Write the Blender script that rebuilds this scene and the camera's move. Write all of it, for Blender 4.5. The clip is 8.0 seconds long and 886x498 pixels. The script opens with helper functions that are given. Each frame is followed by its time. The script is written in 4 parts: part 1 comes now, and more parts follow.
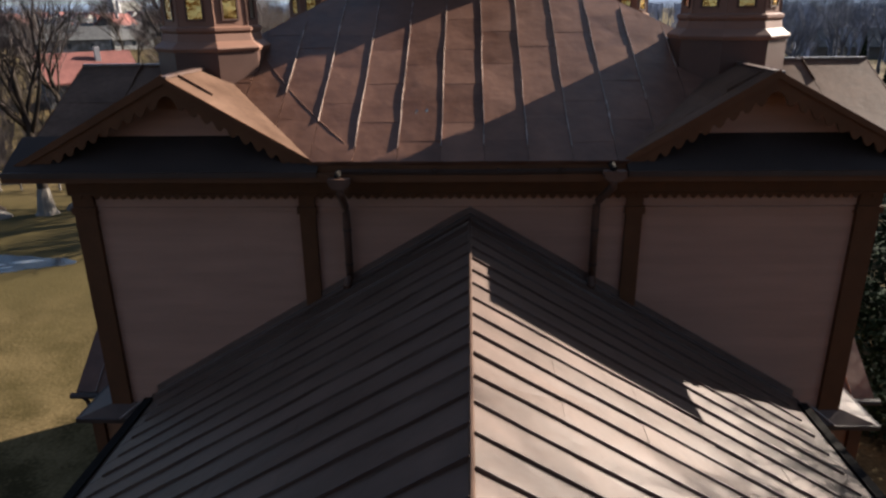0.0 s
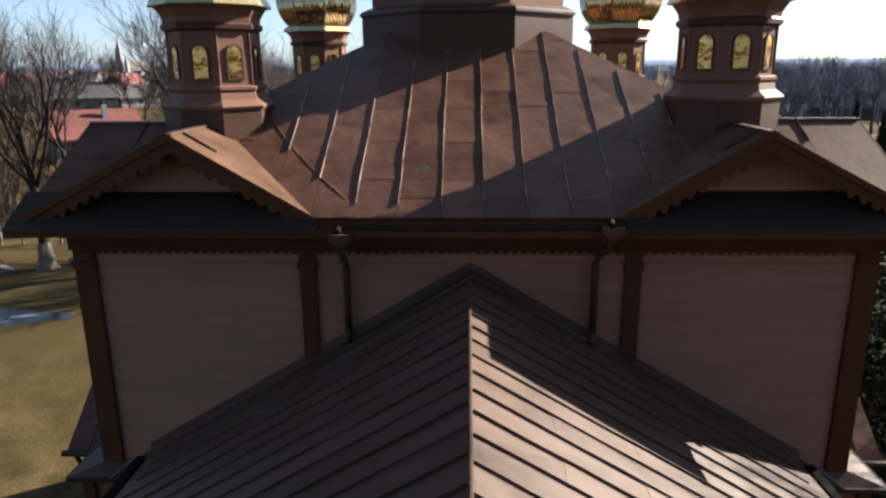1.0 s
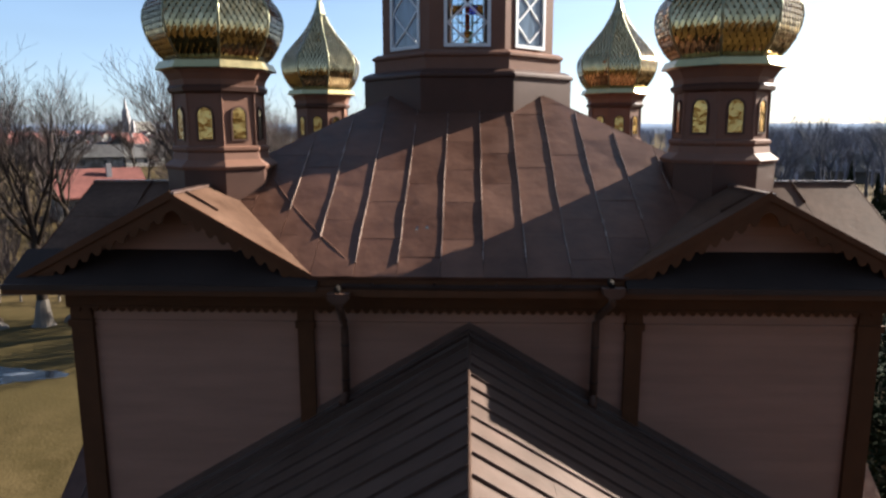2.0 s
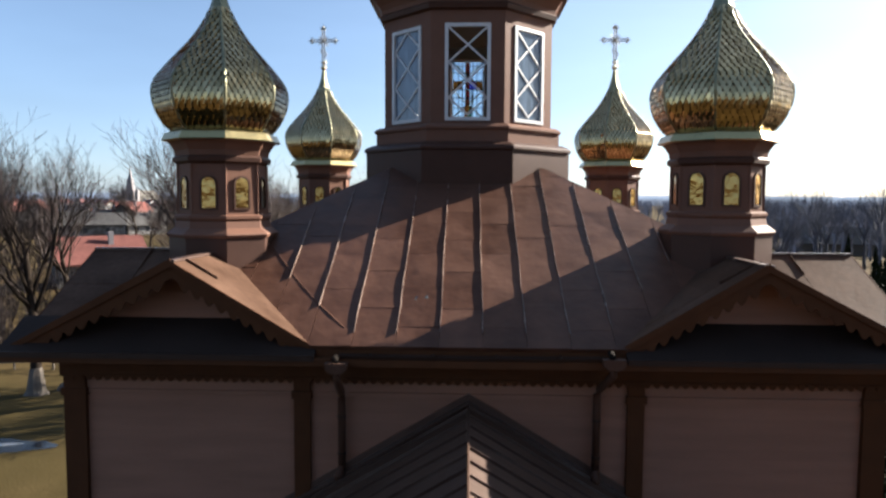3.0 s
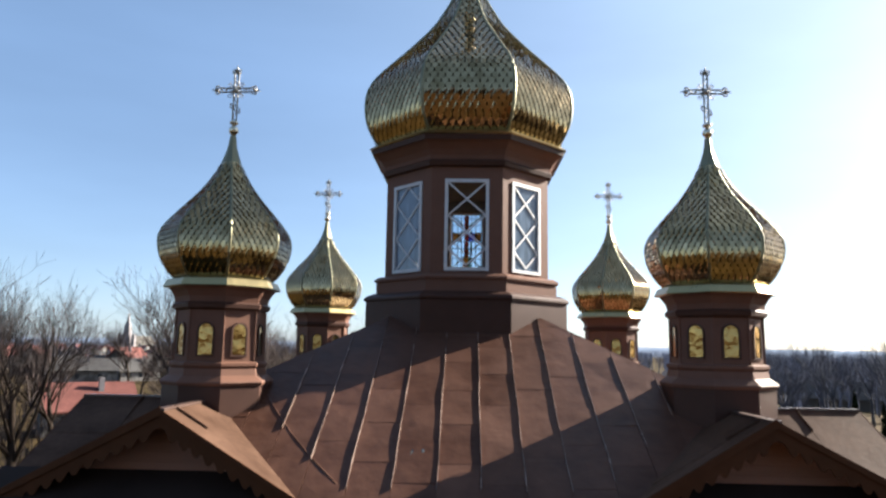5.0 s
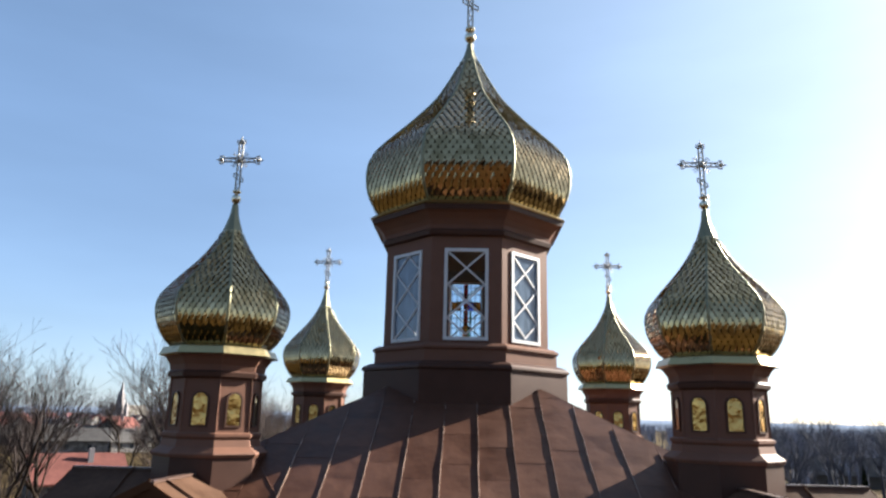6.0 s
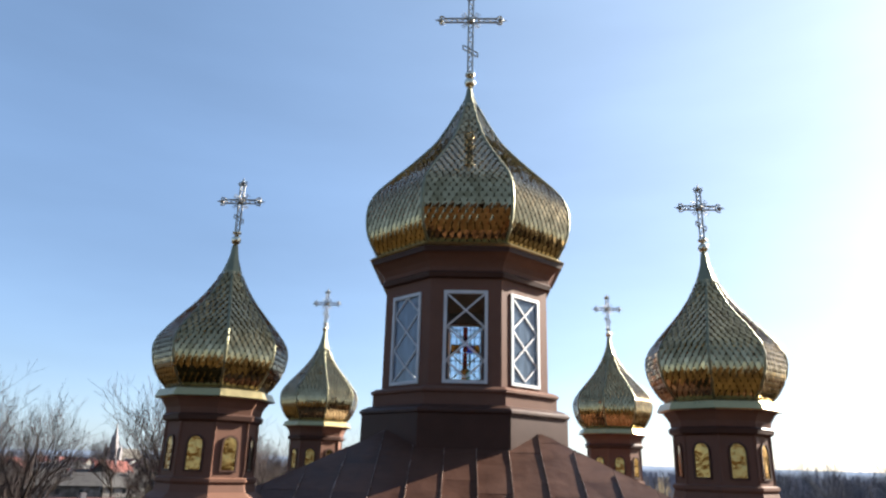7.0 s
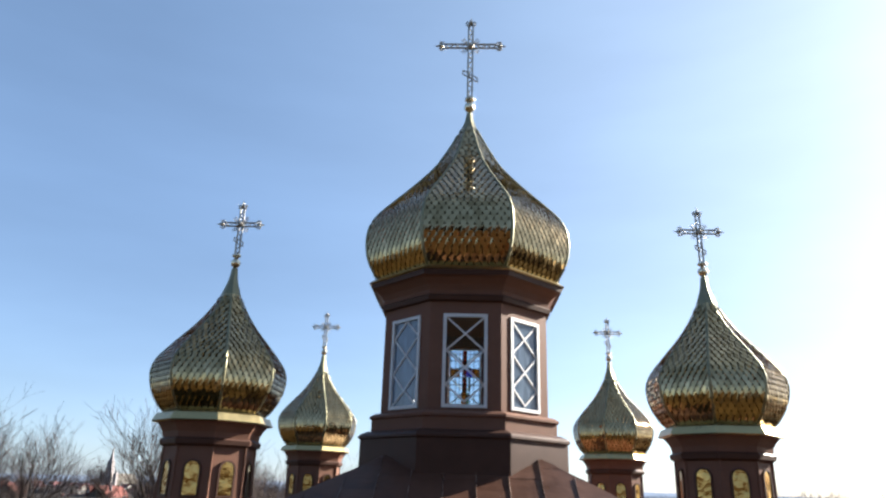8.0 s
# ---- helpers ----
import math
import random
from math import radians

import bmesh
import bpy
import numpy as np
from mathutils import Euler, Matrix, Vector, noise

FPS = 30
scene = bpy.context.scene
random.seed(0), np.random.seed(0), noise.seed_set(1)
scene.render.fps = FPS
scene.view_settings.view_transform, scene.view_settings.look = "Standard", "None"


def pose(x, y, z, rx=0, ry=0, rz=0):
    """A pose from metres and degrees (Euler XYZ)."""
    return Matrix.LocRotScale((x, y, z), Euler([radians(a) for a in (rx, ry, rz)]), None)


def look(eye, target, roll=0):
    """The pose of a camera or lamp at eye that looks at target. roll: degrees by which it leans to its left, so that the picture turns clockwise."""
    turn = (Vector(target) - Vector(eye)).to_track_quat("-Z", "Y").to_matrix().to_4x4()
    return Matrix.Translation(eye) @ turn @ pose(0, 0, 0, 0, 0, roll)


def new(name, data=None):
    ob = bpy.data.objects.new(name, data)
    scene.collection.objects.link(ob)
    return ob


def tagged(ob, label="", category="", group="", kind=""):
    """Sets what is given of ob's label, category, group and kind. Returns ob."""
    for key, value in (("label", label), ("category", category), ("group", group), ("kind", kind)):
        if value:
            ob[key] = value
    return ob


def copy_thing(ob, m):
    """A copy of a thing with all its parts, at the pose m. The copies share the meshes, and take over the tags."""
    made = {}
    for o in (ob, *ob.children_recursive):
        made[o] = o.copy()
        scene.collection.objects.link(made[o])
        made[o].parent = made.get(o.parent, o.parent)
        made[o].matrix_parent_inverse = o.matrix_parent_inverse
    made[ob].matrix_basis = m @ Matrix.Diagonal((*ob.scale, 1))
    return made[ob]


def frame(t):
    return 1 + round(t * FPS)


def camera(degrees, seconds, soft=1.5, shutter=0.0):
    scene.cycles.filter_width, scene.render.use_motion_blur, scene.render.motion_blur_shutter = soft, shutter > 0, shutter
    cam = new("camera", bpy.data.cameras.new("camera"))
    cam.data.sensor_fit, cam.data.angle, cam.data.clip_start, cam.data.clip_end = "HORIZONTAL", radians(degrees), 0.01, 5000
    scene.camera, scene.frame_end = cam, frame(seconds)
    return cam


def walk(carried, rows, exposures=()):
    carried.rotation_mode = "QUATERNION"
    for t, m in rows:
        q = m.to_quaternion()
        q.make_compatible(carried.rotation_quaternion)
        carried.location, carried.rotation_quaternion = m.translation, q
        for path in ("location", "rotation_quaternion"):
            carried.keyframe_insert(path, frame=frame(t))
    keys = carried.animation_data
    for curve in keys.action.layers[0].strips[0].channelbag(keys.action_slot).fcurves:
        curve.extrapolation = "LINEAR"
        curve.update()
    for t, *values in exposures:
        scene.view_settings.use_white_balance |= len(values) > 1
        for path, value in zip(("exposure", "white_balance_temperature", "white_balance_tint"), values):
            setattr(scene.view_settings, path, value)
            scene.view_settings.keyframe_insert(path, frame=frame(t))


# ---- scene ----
cam = camera(65.7, 8.0, soft=2.4, shutter=0.5)
PATH = [
    (0, (0.02, -14.435, 10.945), (-0.0527, -12.5519, 10.2752), -0.73),
    (0.5, (0.02, -14.435, 10.945), (-0.0532, -12.5278, 10.3474), -0.66),
    (1, (0.02, -14.435, 10.945), (-0.0523, -12.5036, 10.4307), -0.44),
    (1.5, (0.02, -14.435, 10.945), (-0.0514, -12.4840, 10.5109), -0.28),
    (3, (0.02, -14.435, 10.945), (-0.0510, -12.4415, 10.8009), 0.32),
    (3.5, (0.02, -14.435, 10.945), (-0.0507, -12.4366, 10.9067), 0.45),
    (4, (0.02, -14.435, 10.945), (-0.0512, -12.4376, 11.0183), 0.66),
    (4.5, (0.02, -14.435, 10.945), (-0.0511, -12.4442, 11.1228), 0.81),
    (6, (0.02, -14.435, 10.945), (-0.0522, -12.4959, 11.4295), 1.37),
    (6.5, (0.02, -14.435, 10.945), (-0.0523, -12.5133, 11.4943), 1.50),
    (7, (0.02, -14.435, 10.945), (-0.0525, -12.5291, 11.5471), 1.61),
    (7.5, (0.02, -14.435, 10.945), (-0.0530, -12.5418, 11.5856), 1.73),
    (8, (0.02, -14.435, 10.945), (-0.0525, -12.5507, 11.6114), 1.73),
]
walk(cam, [(t, look(eye, target, roll)) for t, eye, target, roll in PATH],
     exposures=[(0.0, 2.31), (8.0, 2.31)])

# ---------------------------------------------------------------- light
SUN_AZ, SUN_EL = 58.0, 26.5          # degrees from +y towards +x, and above the horizon
world = bpy.data.worlds.new("world")
scene.world = world
world.use_nodes = True
wn = world.node_tree.nodes
sky = wn.new("ShaderNodeTexSky")
sky.sky_type = "NISHITA"
sky.sun_disc = False
sky.sun_elevation = radians(SUN_EL)
sky.sun_rotation = radians(SUN_AZ)
sky.air_density, sky.dust_density, sky.ozone_density = 0.75, 0.70, 0.9
wn["Background"].inputs["Strength"].default_value = 0.05
haze = wn.new("ShaderNodeMixRGB")          # a thin even veil of high haze
haze.inputs["Fac"].default_value = 0.50
haze.inputs["Color2"].default_value = (1.0, 1.72, 2.95, 1)
cirrus_way = wn.new("ShaderNodeTexCoord")
cirrus_stretch = wn.new("ShaderNodeMapping")
cirrus_stretch.inputs["Scale"].default_value = (1.2, 1.2, 5.0)
cirrus_stretch.inputs["Rotation"].default_value = (0.25, 0.35, 0.0)
cirrus = wn.new("ShaderNodeTexNoise")
cirrus.inputs["Scale"].default_value, cirrus.inputs["Detail"].default_value = 1.6, 5
cirrus_range = wn.new("ShaderNodeMapRange")
cirrus_range.inputs["From Min"].default_value, cirrus_range.inputs["From Max"].default_value = 0.3, 0.7
cirrus_range.inputs["To Min"].default_value, cirrus_range.inputs["To Max"].default_value = 0.94, 1.07
world.node_tree.links.new(cirrus_way.outputs["Generated"], cirrus_stretch.inputs["Vector"])
world.node_tree.links.new(cirrus_stretch.outputs[0], cirrus.inputs["Vector"])
world.node_tree.links.new(cirrus.outputs["Fac"], cirrus_range.inputs["Value"])
world.node_tree.links.new(sky.outputs[0], haze.inputs["Color1"])
# the wide pale aureole that thin haze spreads round the sun
_e, _a = radians(SUN_EL), radians(SUN_AZ)
to_sun = Vector((math.cos(_e) * math.sin(_a), math.cos(_e) * math.cos(_a), math.sin(_e)))
sky_way = wn.new("ShaderNodeTexCoord")
near_sun = wn.new("ShaderNodeVectorMath")
near_sun.operation = "DOT_PRODUCT"
near_sun.inputs[1].default_value = to_sun
world.node_tree.links.new(sky_way.outputs["Generated"], near_sun.inputs[0])
fall = wn.new("ShaderNodeMath")
fall.operation = "MAXIMUM"
fall.inputs[1].default_value = 0.0
world.node_tree.links.new(near_sun.outputs["Value"], fall.inputs[0])
cube = wn.new("ShaderNodeMath")
cube.operation = "POWER"
cube.inputs[1].default_value = 3.0
world.node_tree.links.new(fall.outputs[0], cube.inputs[0])
veil = wn.new("ShaderNodeVectorMath")
veil.operation = "SCALE"
veil.inputs[0].default_value = (1.35, 1.55, 1.5)
world.node_tree.links.new(cube.outputs[0], veil.inputs["Scale"])
whole = wn.new("ShaderNodeVectorMath")
whole.operation = "ADD"
world.node_tree.links.new(haze.outputs[0], whole.inputs[0])
world.node_tree.links.new(veil.outputs[0], whole.inputs[1])
wisps = wn.new("ShaderNodeVectorMath")          # faint uneven cirrus
wisps.operation = "SCALE"
world.node_tree.links.new(whole.outputs[0], wisps.inputs[0])
world.node_tree.links.new(cirrus_range.outputs[0], wisps.inputs["Scale"])
world.node_tree.links.new(wisps.outputs[0], wn["Background"].inputs["Color"])

sun_data = bpy.data.lights.new("sun", "SUN")
sun_data.energy, sun_data.angle, sun_data.color = 5.0, radians(0.5), (1.0, 0.93, 0.82)
sun = new("sun", sun_data)
sun.matrix_world = look(to_sun * 60, (0, 0, 0))

# ---------------------------------------------------------------- materials


def material(name, colour, rough=0.6, metal=0.0, spread=0.25, scale=3.0, fine=40.0, bump=0.2, second=None,
             stretch=(1, 1, 1), rough_spread=0.15, per_object=0.0, per_island=0.0, depth=0.01, spec=0.5):
    """A procedural surface: two scales of noise in colour, roughness and relief."""
    m = bpy.data.materials.new(name)
    m.use_nodes = True
    nt = m.node_tree
    n, l = nt.nodes, nt.links
    b = n["Principled BSDF"]
    tc = n.new("ShaderNodeTexCoord")
    mp = n.new("ShaderNodeMapping")
    mp.inputs["Scale"].default_value = stretch
    l.new(tc.outputs["Object"], mp.inputs["Vector"])
    big = n.new("ShaderNodeTexNoise")
    big.inputs["Scale"].default_value, big.inputs["Detail"].default_value = scale, 5
    small = n.new("ShaderNodeTexNoise")
    small.inputs["Scale"].default_value, small.inputs["Detail"].default_value = fine, 4
    l.new(mp.outputs[0], big.inputs["Vector"])
    l.new(mp.outputs[0], small.inputs["Vector"])
    mixed = n.new("ShaderNodeMath")
    mixed.operation = "MULTIPLY_ADD"
    l.new(big.outputs["Fac"], mixed.inputs[0])
    mixed.inputs[1].default_value = 0.65
    half = n.new("ShaderNodeMath")
    half.operation = "MULTIPLY"
    l.new(small.outputs["Fac"], half.inputs[0])
    half.inputs[1].default_value = 0.35
    l.new(half.outputs[0], mixed.inputs[2])
    fac = mixed.outputs[0]
    for on, source in ((per_object, "ShaderNodeObjectInfo"), (per_island, "ShaderNodeNewGeometry")):
        if on:
            info = n.new(source)
            out = info.outputs["Random"] if source == "ShaderNodeObjectInfo" else info.outputs["Random Per Island"]
            add = n.new("ShaderNodeMath")
            add.operation = "MULTIPLY_ADD"
            l.new(out, add.inputs[0])
            add.inputs[1].default_value = on
            sub = n.new("ShaderNodeMath")
            sub.operation = "SUBTRACT"
            l.new(fac, sub.inputs[0])
            sub.inputs[1].default_value = on / 2
            l.new(sub.outputs[0], add.inputs[2])
            fac = add.outputs[0]
    ramp = n.new("ShaderNodeValToRGB")
    c = Vector(colour)
    d = Vector(second) if second else c * (1 + spread)
    ramp.color_ramp.elements[0].position, ramp.color_ramp.elements[1].position = 0.3, 0.7
    ramp.color_ramp.elements[0].color = (*(c * (1 - spread)), 1)
    ramp.color_ramp.elements[1].color = (*d, 1)
    l.new(fac, ramp.inputs[0])
    l.new(ramp.outputs[0], b.inputs["Base Color"])
    rr = n.new("ShaderNodeMapRange")
    rr.inputs["To Min"].default_value = max(0.02, rough - rough_spread)
    rr.inputs["To Max"].default_value = min(1.0, rough + rough_spread)
    l.new(fac, rr.inputs["Value"])
    l.new(rr.outputs[0], b.inputs["Roughness"])
    b.inputs["Metallic"].default_value = metal
    b.inputs["Specular IOR Level"].default_value = spec
    if bump:
        bp = n.new("ShaderNodeBump")
        bp.inputs["Strength"].default_value, bp.inputs["Distance"].default_value = bump, depth
        l.new(mixed.outputs[0], bp.inputs["Height"])
        l.new(bp.outputs[0], b.inputs["Normal"])
    return m


def glass(name, colour, rough=0.02):
    m = bpy.data.materials.new(name)
    m.use_nodes = True
    nt = m.node_tree
    n, l = nt.nodes, nt.links
    n.remove(n["Principled BSDF"])
    t = n.new("ShaderNodeBsdfTransparent")
    t.inputs[0].default_value = (*colour, 1)
    g = n.new("ShaderNodeBsdfGlossy")
    g.inputs["Roughness"].default_value = rough
    fr = n.new("ShaderNodeFresnel")
    fr.inputs[0].default_value = 1.5
    mx = n.new("ShaderNodeMixShader")
    l.new(fr.outputs[0], mx.inputs[0])
    l.new(t.outputs[0], mx.inputs[1])
    l.new(g.outputs[0], mx.inputs[2])
    l.new(mx.outputs[0], n["Material Output"].inputs[0])
    return m


ROOF = material("roof_sheet", (0.0660, 0.0270, 0.0160), 0.46, 0.0, 0.28, 1.7, 5, 0.6, second=(0.1000, 0.0465, 0.0300), per_object=0.2, depth=0.035, spec=0.17)
# paler than the sheets: the seams' sunlit edge is in the base colour
SEAM = material("roof_seam", (0.165, 0.112, 0.090), 0.26, 0.0, 0.25, 3, 40, 0.1, spec=0.45)
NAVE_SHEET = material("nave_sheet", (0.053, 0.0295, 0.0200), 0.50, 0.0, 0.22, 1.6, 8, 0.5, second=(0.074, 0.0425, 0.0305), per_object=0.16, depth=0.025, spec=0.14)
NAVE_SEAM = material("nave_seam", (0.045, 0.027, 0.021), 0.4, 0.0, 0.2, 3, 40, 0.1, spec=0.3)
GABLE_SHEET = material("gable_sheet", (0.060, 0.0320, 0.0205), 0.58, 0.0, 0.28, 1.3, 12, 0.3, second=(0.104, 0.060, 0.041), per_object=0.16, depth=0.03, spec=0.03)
FLASH = material("flashing", (0.0660, 0.0370, 0.0277), 0.4, 0.0, 0.25, 3, 40, 0.2)
SIDING = material("siding_paint", (0.240, 0.125, 0.086), 0.7, 0.0, 0.12, 2.2, 60, 0.2, stretch=(0.4, 1, 3), per_object=0.12, spec=0.12)
TRIM = material("trim_paint", (0.068, 0.0275, 0.0125), 0.7, 0.0, 0.2, 4, 60, 0.2, spec=0.08)
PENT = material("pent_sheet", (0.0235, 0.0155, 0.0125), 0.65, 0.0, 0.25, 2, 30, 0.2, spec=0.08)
TOWER = material("cupola_paint", (0.134, 0.067, 0.046), 0.6, 0.0, 0.12, 3, 50, 0.15, spec=0.1)
TOWER_DARK = material("cupola_band", (0.0496, 0.0216, 0.0144), 0.5, 0.0, 0.2, 3, 50, 0.15, spec=0.2)
GOLD = material("gilded_sheet", (0.31, 0.222, 0.105), 0.065, 1.0, 0.25, 5, 30, 0.05, second=(0.48, 0.362, 0.195), per_object=0.25, per_island=0.25, depth=0.003, rough_spread=0.025)
GOLD_RIM = material("gilded_rim", (0.42, 0.33, 0.16), 0.32, 1.0, 0.12, 6, 25, 0.35, depth=0.006)
BALL = material("ball_metal", (0.62, 0.56, 0.42), 0.2, 1.0, 0.15, 8, 30, 0.1)
# near-black for lead cames, spouts and the shaded inside of gutters
NEAR_BLACK = material("near_black", (0.010, 0.008, 0.007), 0.8, 0.0, 0.3, 4, 40, 0.2, spec=0.02)
RIB = material("dome_rib", (0.21, 0.20, 0.13), 0.5, 1.0, 0.2, 6, 40, 0.15)
SILVER = material("cross_metal", (0.36, 0.34, 0.30), 0.62, 1.0, 0.15, 8, 40, 0.1)
GUTTER = material("gutter_metal", (0.0280, 0.0154, 0.0112), 0.5, 0.0, 0.25, 4, 40, 0.15, spec=0.2)
# dark dome shell: the shadow gaps between shingles, given as colour
GAP_SHADE = material("shingle_gap_shade", (0.045, 0.036, 0.022), 0.5, 1.0, 0.3, 6, 40, 0.15)
WHITE = material("white_frame", (0.4960, 0.5040, 0.5120), 0.5, 0.0, 0.08, 5, 50, 0.1)
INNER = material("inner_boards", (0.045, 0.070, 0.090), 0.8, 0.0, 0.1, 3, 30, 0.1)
PANE = glass("window_glass", (0.86, 0.92, 0.96))
FROST = material("frosted_glass", (0.085, 0.118, 0.165), 0.10, 0.0, 0.45, 3.0, 9, 0.25, stretch=(2.2, 2.2, .35), spec=0.9)
RED_GLASS = glass("red_glass", (0.30, 0.03, 0.03))
AMBER_GLASS = glass("amber_glass", (0.50, 0.24, 0.06))
BLUE_GLASS = glass("blue_glass", (0.16, 0.22, 0.55))
GREEN_GLASS = glass("green_glass", (0.12, 0.26, 0.17))
BRICK = material("low_wall_boards", (0.1520, 0.0600, 0.0240), 0.6, 0.0, 0.25, 3, 50, 0.2, stretch=(3, 3, 0.5))
BARK = material("bark", (0.0250, 0.0182, 0.0140), 0.9, 0.0, 0.35, 4, 30, 0.6, stretch=(1, 1, 0.3), spec=0.06)
TWIG = material("twigs", (0.052, 0.041, 0.038), 0.9, 0.0, 0.3, 2, 20, 0.0, spec=0.04)
PINE = material("needles", (0.009, 0.014, 0.005), 0.9, 0.0, 0.4, 2, 12, 0.0, per_island=0.4, spec=0.05)
PLASTER = material("house_plaster", (0.13, 0.115, 0.10), 0.8, 0.0, 0.45, 0.6, 6, 0.1, second=(0.38, 0.36, 0.345), per_object=0.9, spec=0.1)
# tile red dulled towards pink: some distance haze is in the colour
HROOF = material("red_tiles", (0.120, 0.047, 0.040), 0.75, 0.0, 0.3, 0.8, 8, 0.2, per_object=0.4, spec=0.1)
GROOF = material("grey_sheets", (0.0561, 0.0528, 0.0515), 0.7, 0.0, 0.3, 0.8, 8, 0.2, per_object=0.4, spec=0.15)
DARKWIN = material("dark_window", (0.03, 0.035, 0.04), 0.15, 0.0, 0.2, 2, 10, 0.0)
STONE = material("far_brick", (0.20, 0.185, 0.19), 0.8, 0.0, 0.2, 0.3, 3, 0.1, spec=0.1)


def ground_material():
    m = material("dry_grass", (0.035, 0.0235, 0.0098), 0.95, 0.0, 0.45, 0.7, 9.0, 1.0, second=(0.098, 0.067, 0.032), depth=0.05, spec=0.03)
    nt = m.node_tree
    n, l = nt.nodes, nt.links
    ramp = next(x for x in n if x.type == "VALTORGB")
    ramp.color_ramp.elements[0].position, ramp.color_ramp.elements[1].position = 0.40, 0.60
    big = n.new("ShaderNodeTexNoise")
    big.inputs["Scale"].default_value, big.inputs["Detail"].default_value = 0.035, 6
    tc = next(x for x in n if x.type == "TEX_COORD")
    l.new(tc.outputs["Object"], big.inputs["Vector"])
    r2 = n.new("ShaderNodeValToRGB")
    r2.color_ramp.elements[0].position, r2.color_ramp.elements[1].position = 0.42, 0.62
    l.new(big.outputs["Fac"], r2.inputs[0])
    mx = n.new("ShaderNodeMixRGB")
    mx.inputs["Color2"].default_value = (0.040, 0.0295, 0.0120, 1)
    l.new(r2.outputs[0], mx.inputs["Fac"])
    l.new(ramp.outputs[0], mx.inputs["Color1"])
    l.new(mx.outputs[0], n["Principled BSDF"].inputs["Base Color"])
    return m


GROUND = ground_material()

# ---------------------------------------------------------------- mesh helpers


class Mesh:
    """Collects vertices and faces for one mesh."""

    def __init__(self):
        self.v, self.f = [], []

    def face(self, pts):
        k = len(self.v)
        self.v += [tuple(p) for p in pts]
        self.f.append(tuple(range(k, k + len(pts))))

    def grid(self, rings, closed=True, caps=False):
        k, n = len(self.v), len(rings[0])
        for r in rings:
            self.v += [tuple(p) for p in r]
        for i in range(len(rings) - 1):
            for j in range(n if closed else n - 1):
                a, b = k + i * n + j, k + i * n + (j + 1) % n
                self.f.append((a, b, b + n, a + n))
        if caps:
            self.f.append(tuple(k + j for j in reversed(range(n))))
            self.f.append(tuple(k + (len(rings) - 1) * n + j for j in range(n)))

    def prism(self, pts, shift):
        """A flat outline, made solid along the vector shift."""
        a = [Vector(p) for p in pts]
        self.grid([a, [p + Vector(shift) for p in a]], caps=True)

    def box(self, x0, y0, z0, x1, y1, z1):
        self.prism([(x0, y0, z0), (x1, y0, z0), (x1, y1, z0), (x0, y1, z0)], (0, 0, z1 - z0))

    def beam(self, a, b, w, h, up=(0, 0, 1)):
        """A bar with a rectangular section from a to b."""
        a, b = Vector(a), Vector(b)
        d = (b - a).normalized()
        s = d.cross(Vector(up)).normalized() * w / 2
        u = s.cross(d).normalized() * h / 2
        self.grid([[p - s - u, p + s - u, p + s + u, p - s + u] for p in (a, b)], caps=True)

    def tube(self, pts, radii, sides=6):
        pts = [Vector(p) for p in pts]
        rings = []
        for i, p in enumerate(pts):
            d = (pts[min(i + 1, len(pts) - 1)] - pts[max(i - 1, 0)]).normalized()
            ref = Vector((0, 0, 1)) if abs(d.z) < 0.9 else Vector((1, 0, 0))
            s = d.cross(ref).normalized()
            u = s.cross(d)
            r = radii[i] if isinstance(radii, (list, tuple)) else radii
            rings.append([p + (s * math.cos(6.28319 * j / sides) + u * math.sin(6.28319 * j / sides)) * r for j in range(sides)])
        self.grid(rings, caps=True)

    def ball(self, c, r, n=10, m=6, squash=1.0):
        c = Vector(c)
        rings = []
        for i in range(m + 1):
            t = math.pi * (0.04 + 0.92 * i / m) - math.pi / 2
            rings.append([c + Vector((r * math.cos(t) * math.cos(6.28319 * j / n), r * math.cos(t) * math.sin(6.28319 * j / n), r * math.sin(t) * squash)) for j in range(n)])
        self.grid(rings, caps=True)

    def octagon(self, profile, x=0, y=0, caps=True):
        """Eight-sided body from (z, apothem) pairs."""
        rings = []
        for z, a in profile:
            r = a / math.cos(math.pi / 8)
            rings.append([(x + r * math.cos(math.pi / 8 + math.pi / 4 * j), y + r * math.sin(math.pi / 8 + math.pi / 4 * j), z) for j in range(8)])
        self.grid(rings, caps=caps)

    def data(self, name, mat, smooth=False):
        me = bpy.data.meshes.new(name)
        me.from_pydata(self.v, [], self.f)
        me.materials.append(mat)
        if smooth:
            me.shade_smooth()
        me.update()
        return me


def part(name, mesh, mat, parent, label="", smooth=False):
    ob = new(name, mesh.data(name, mat, smooth) if isinstance(mesh, Mesh) else mesh)
    ob.parent = parent
    if label:
        tagged(ob, label)
    return ob


def thing(name, label, category, at=(0, 0, 0), group="", kind=""):
    ob = new(name)
    ob.location = at
    return tagged(ob, label, category, group, kind)


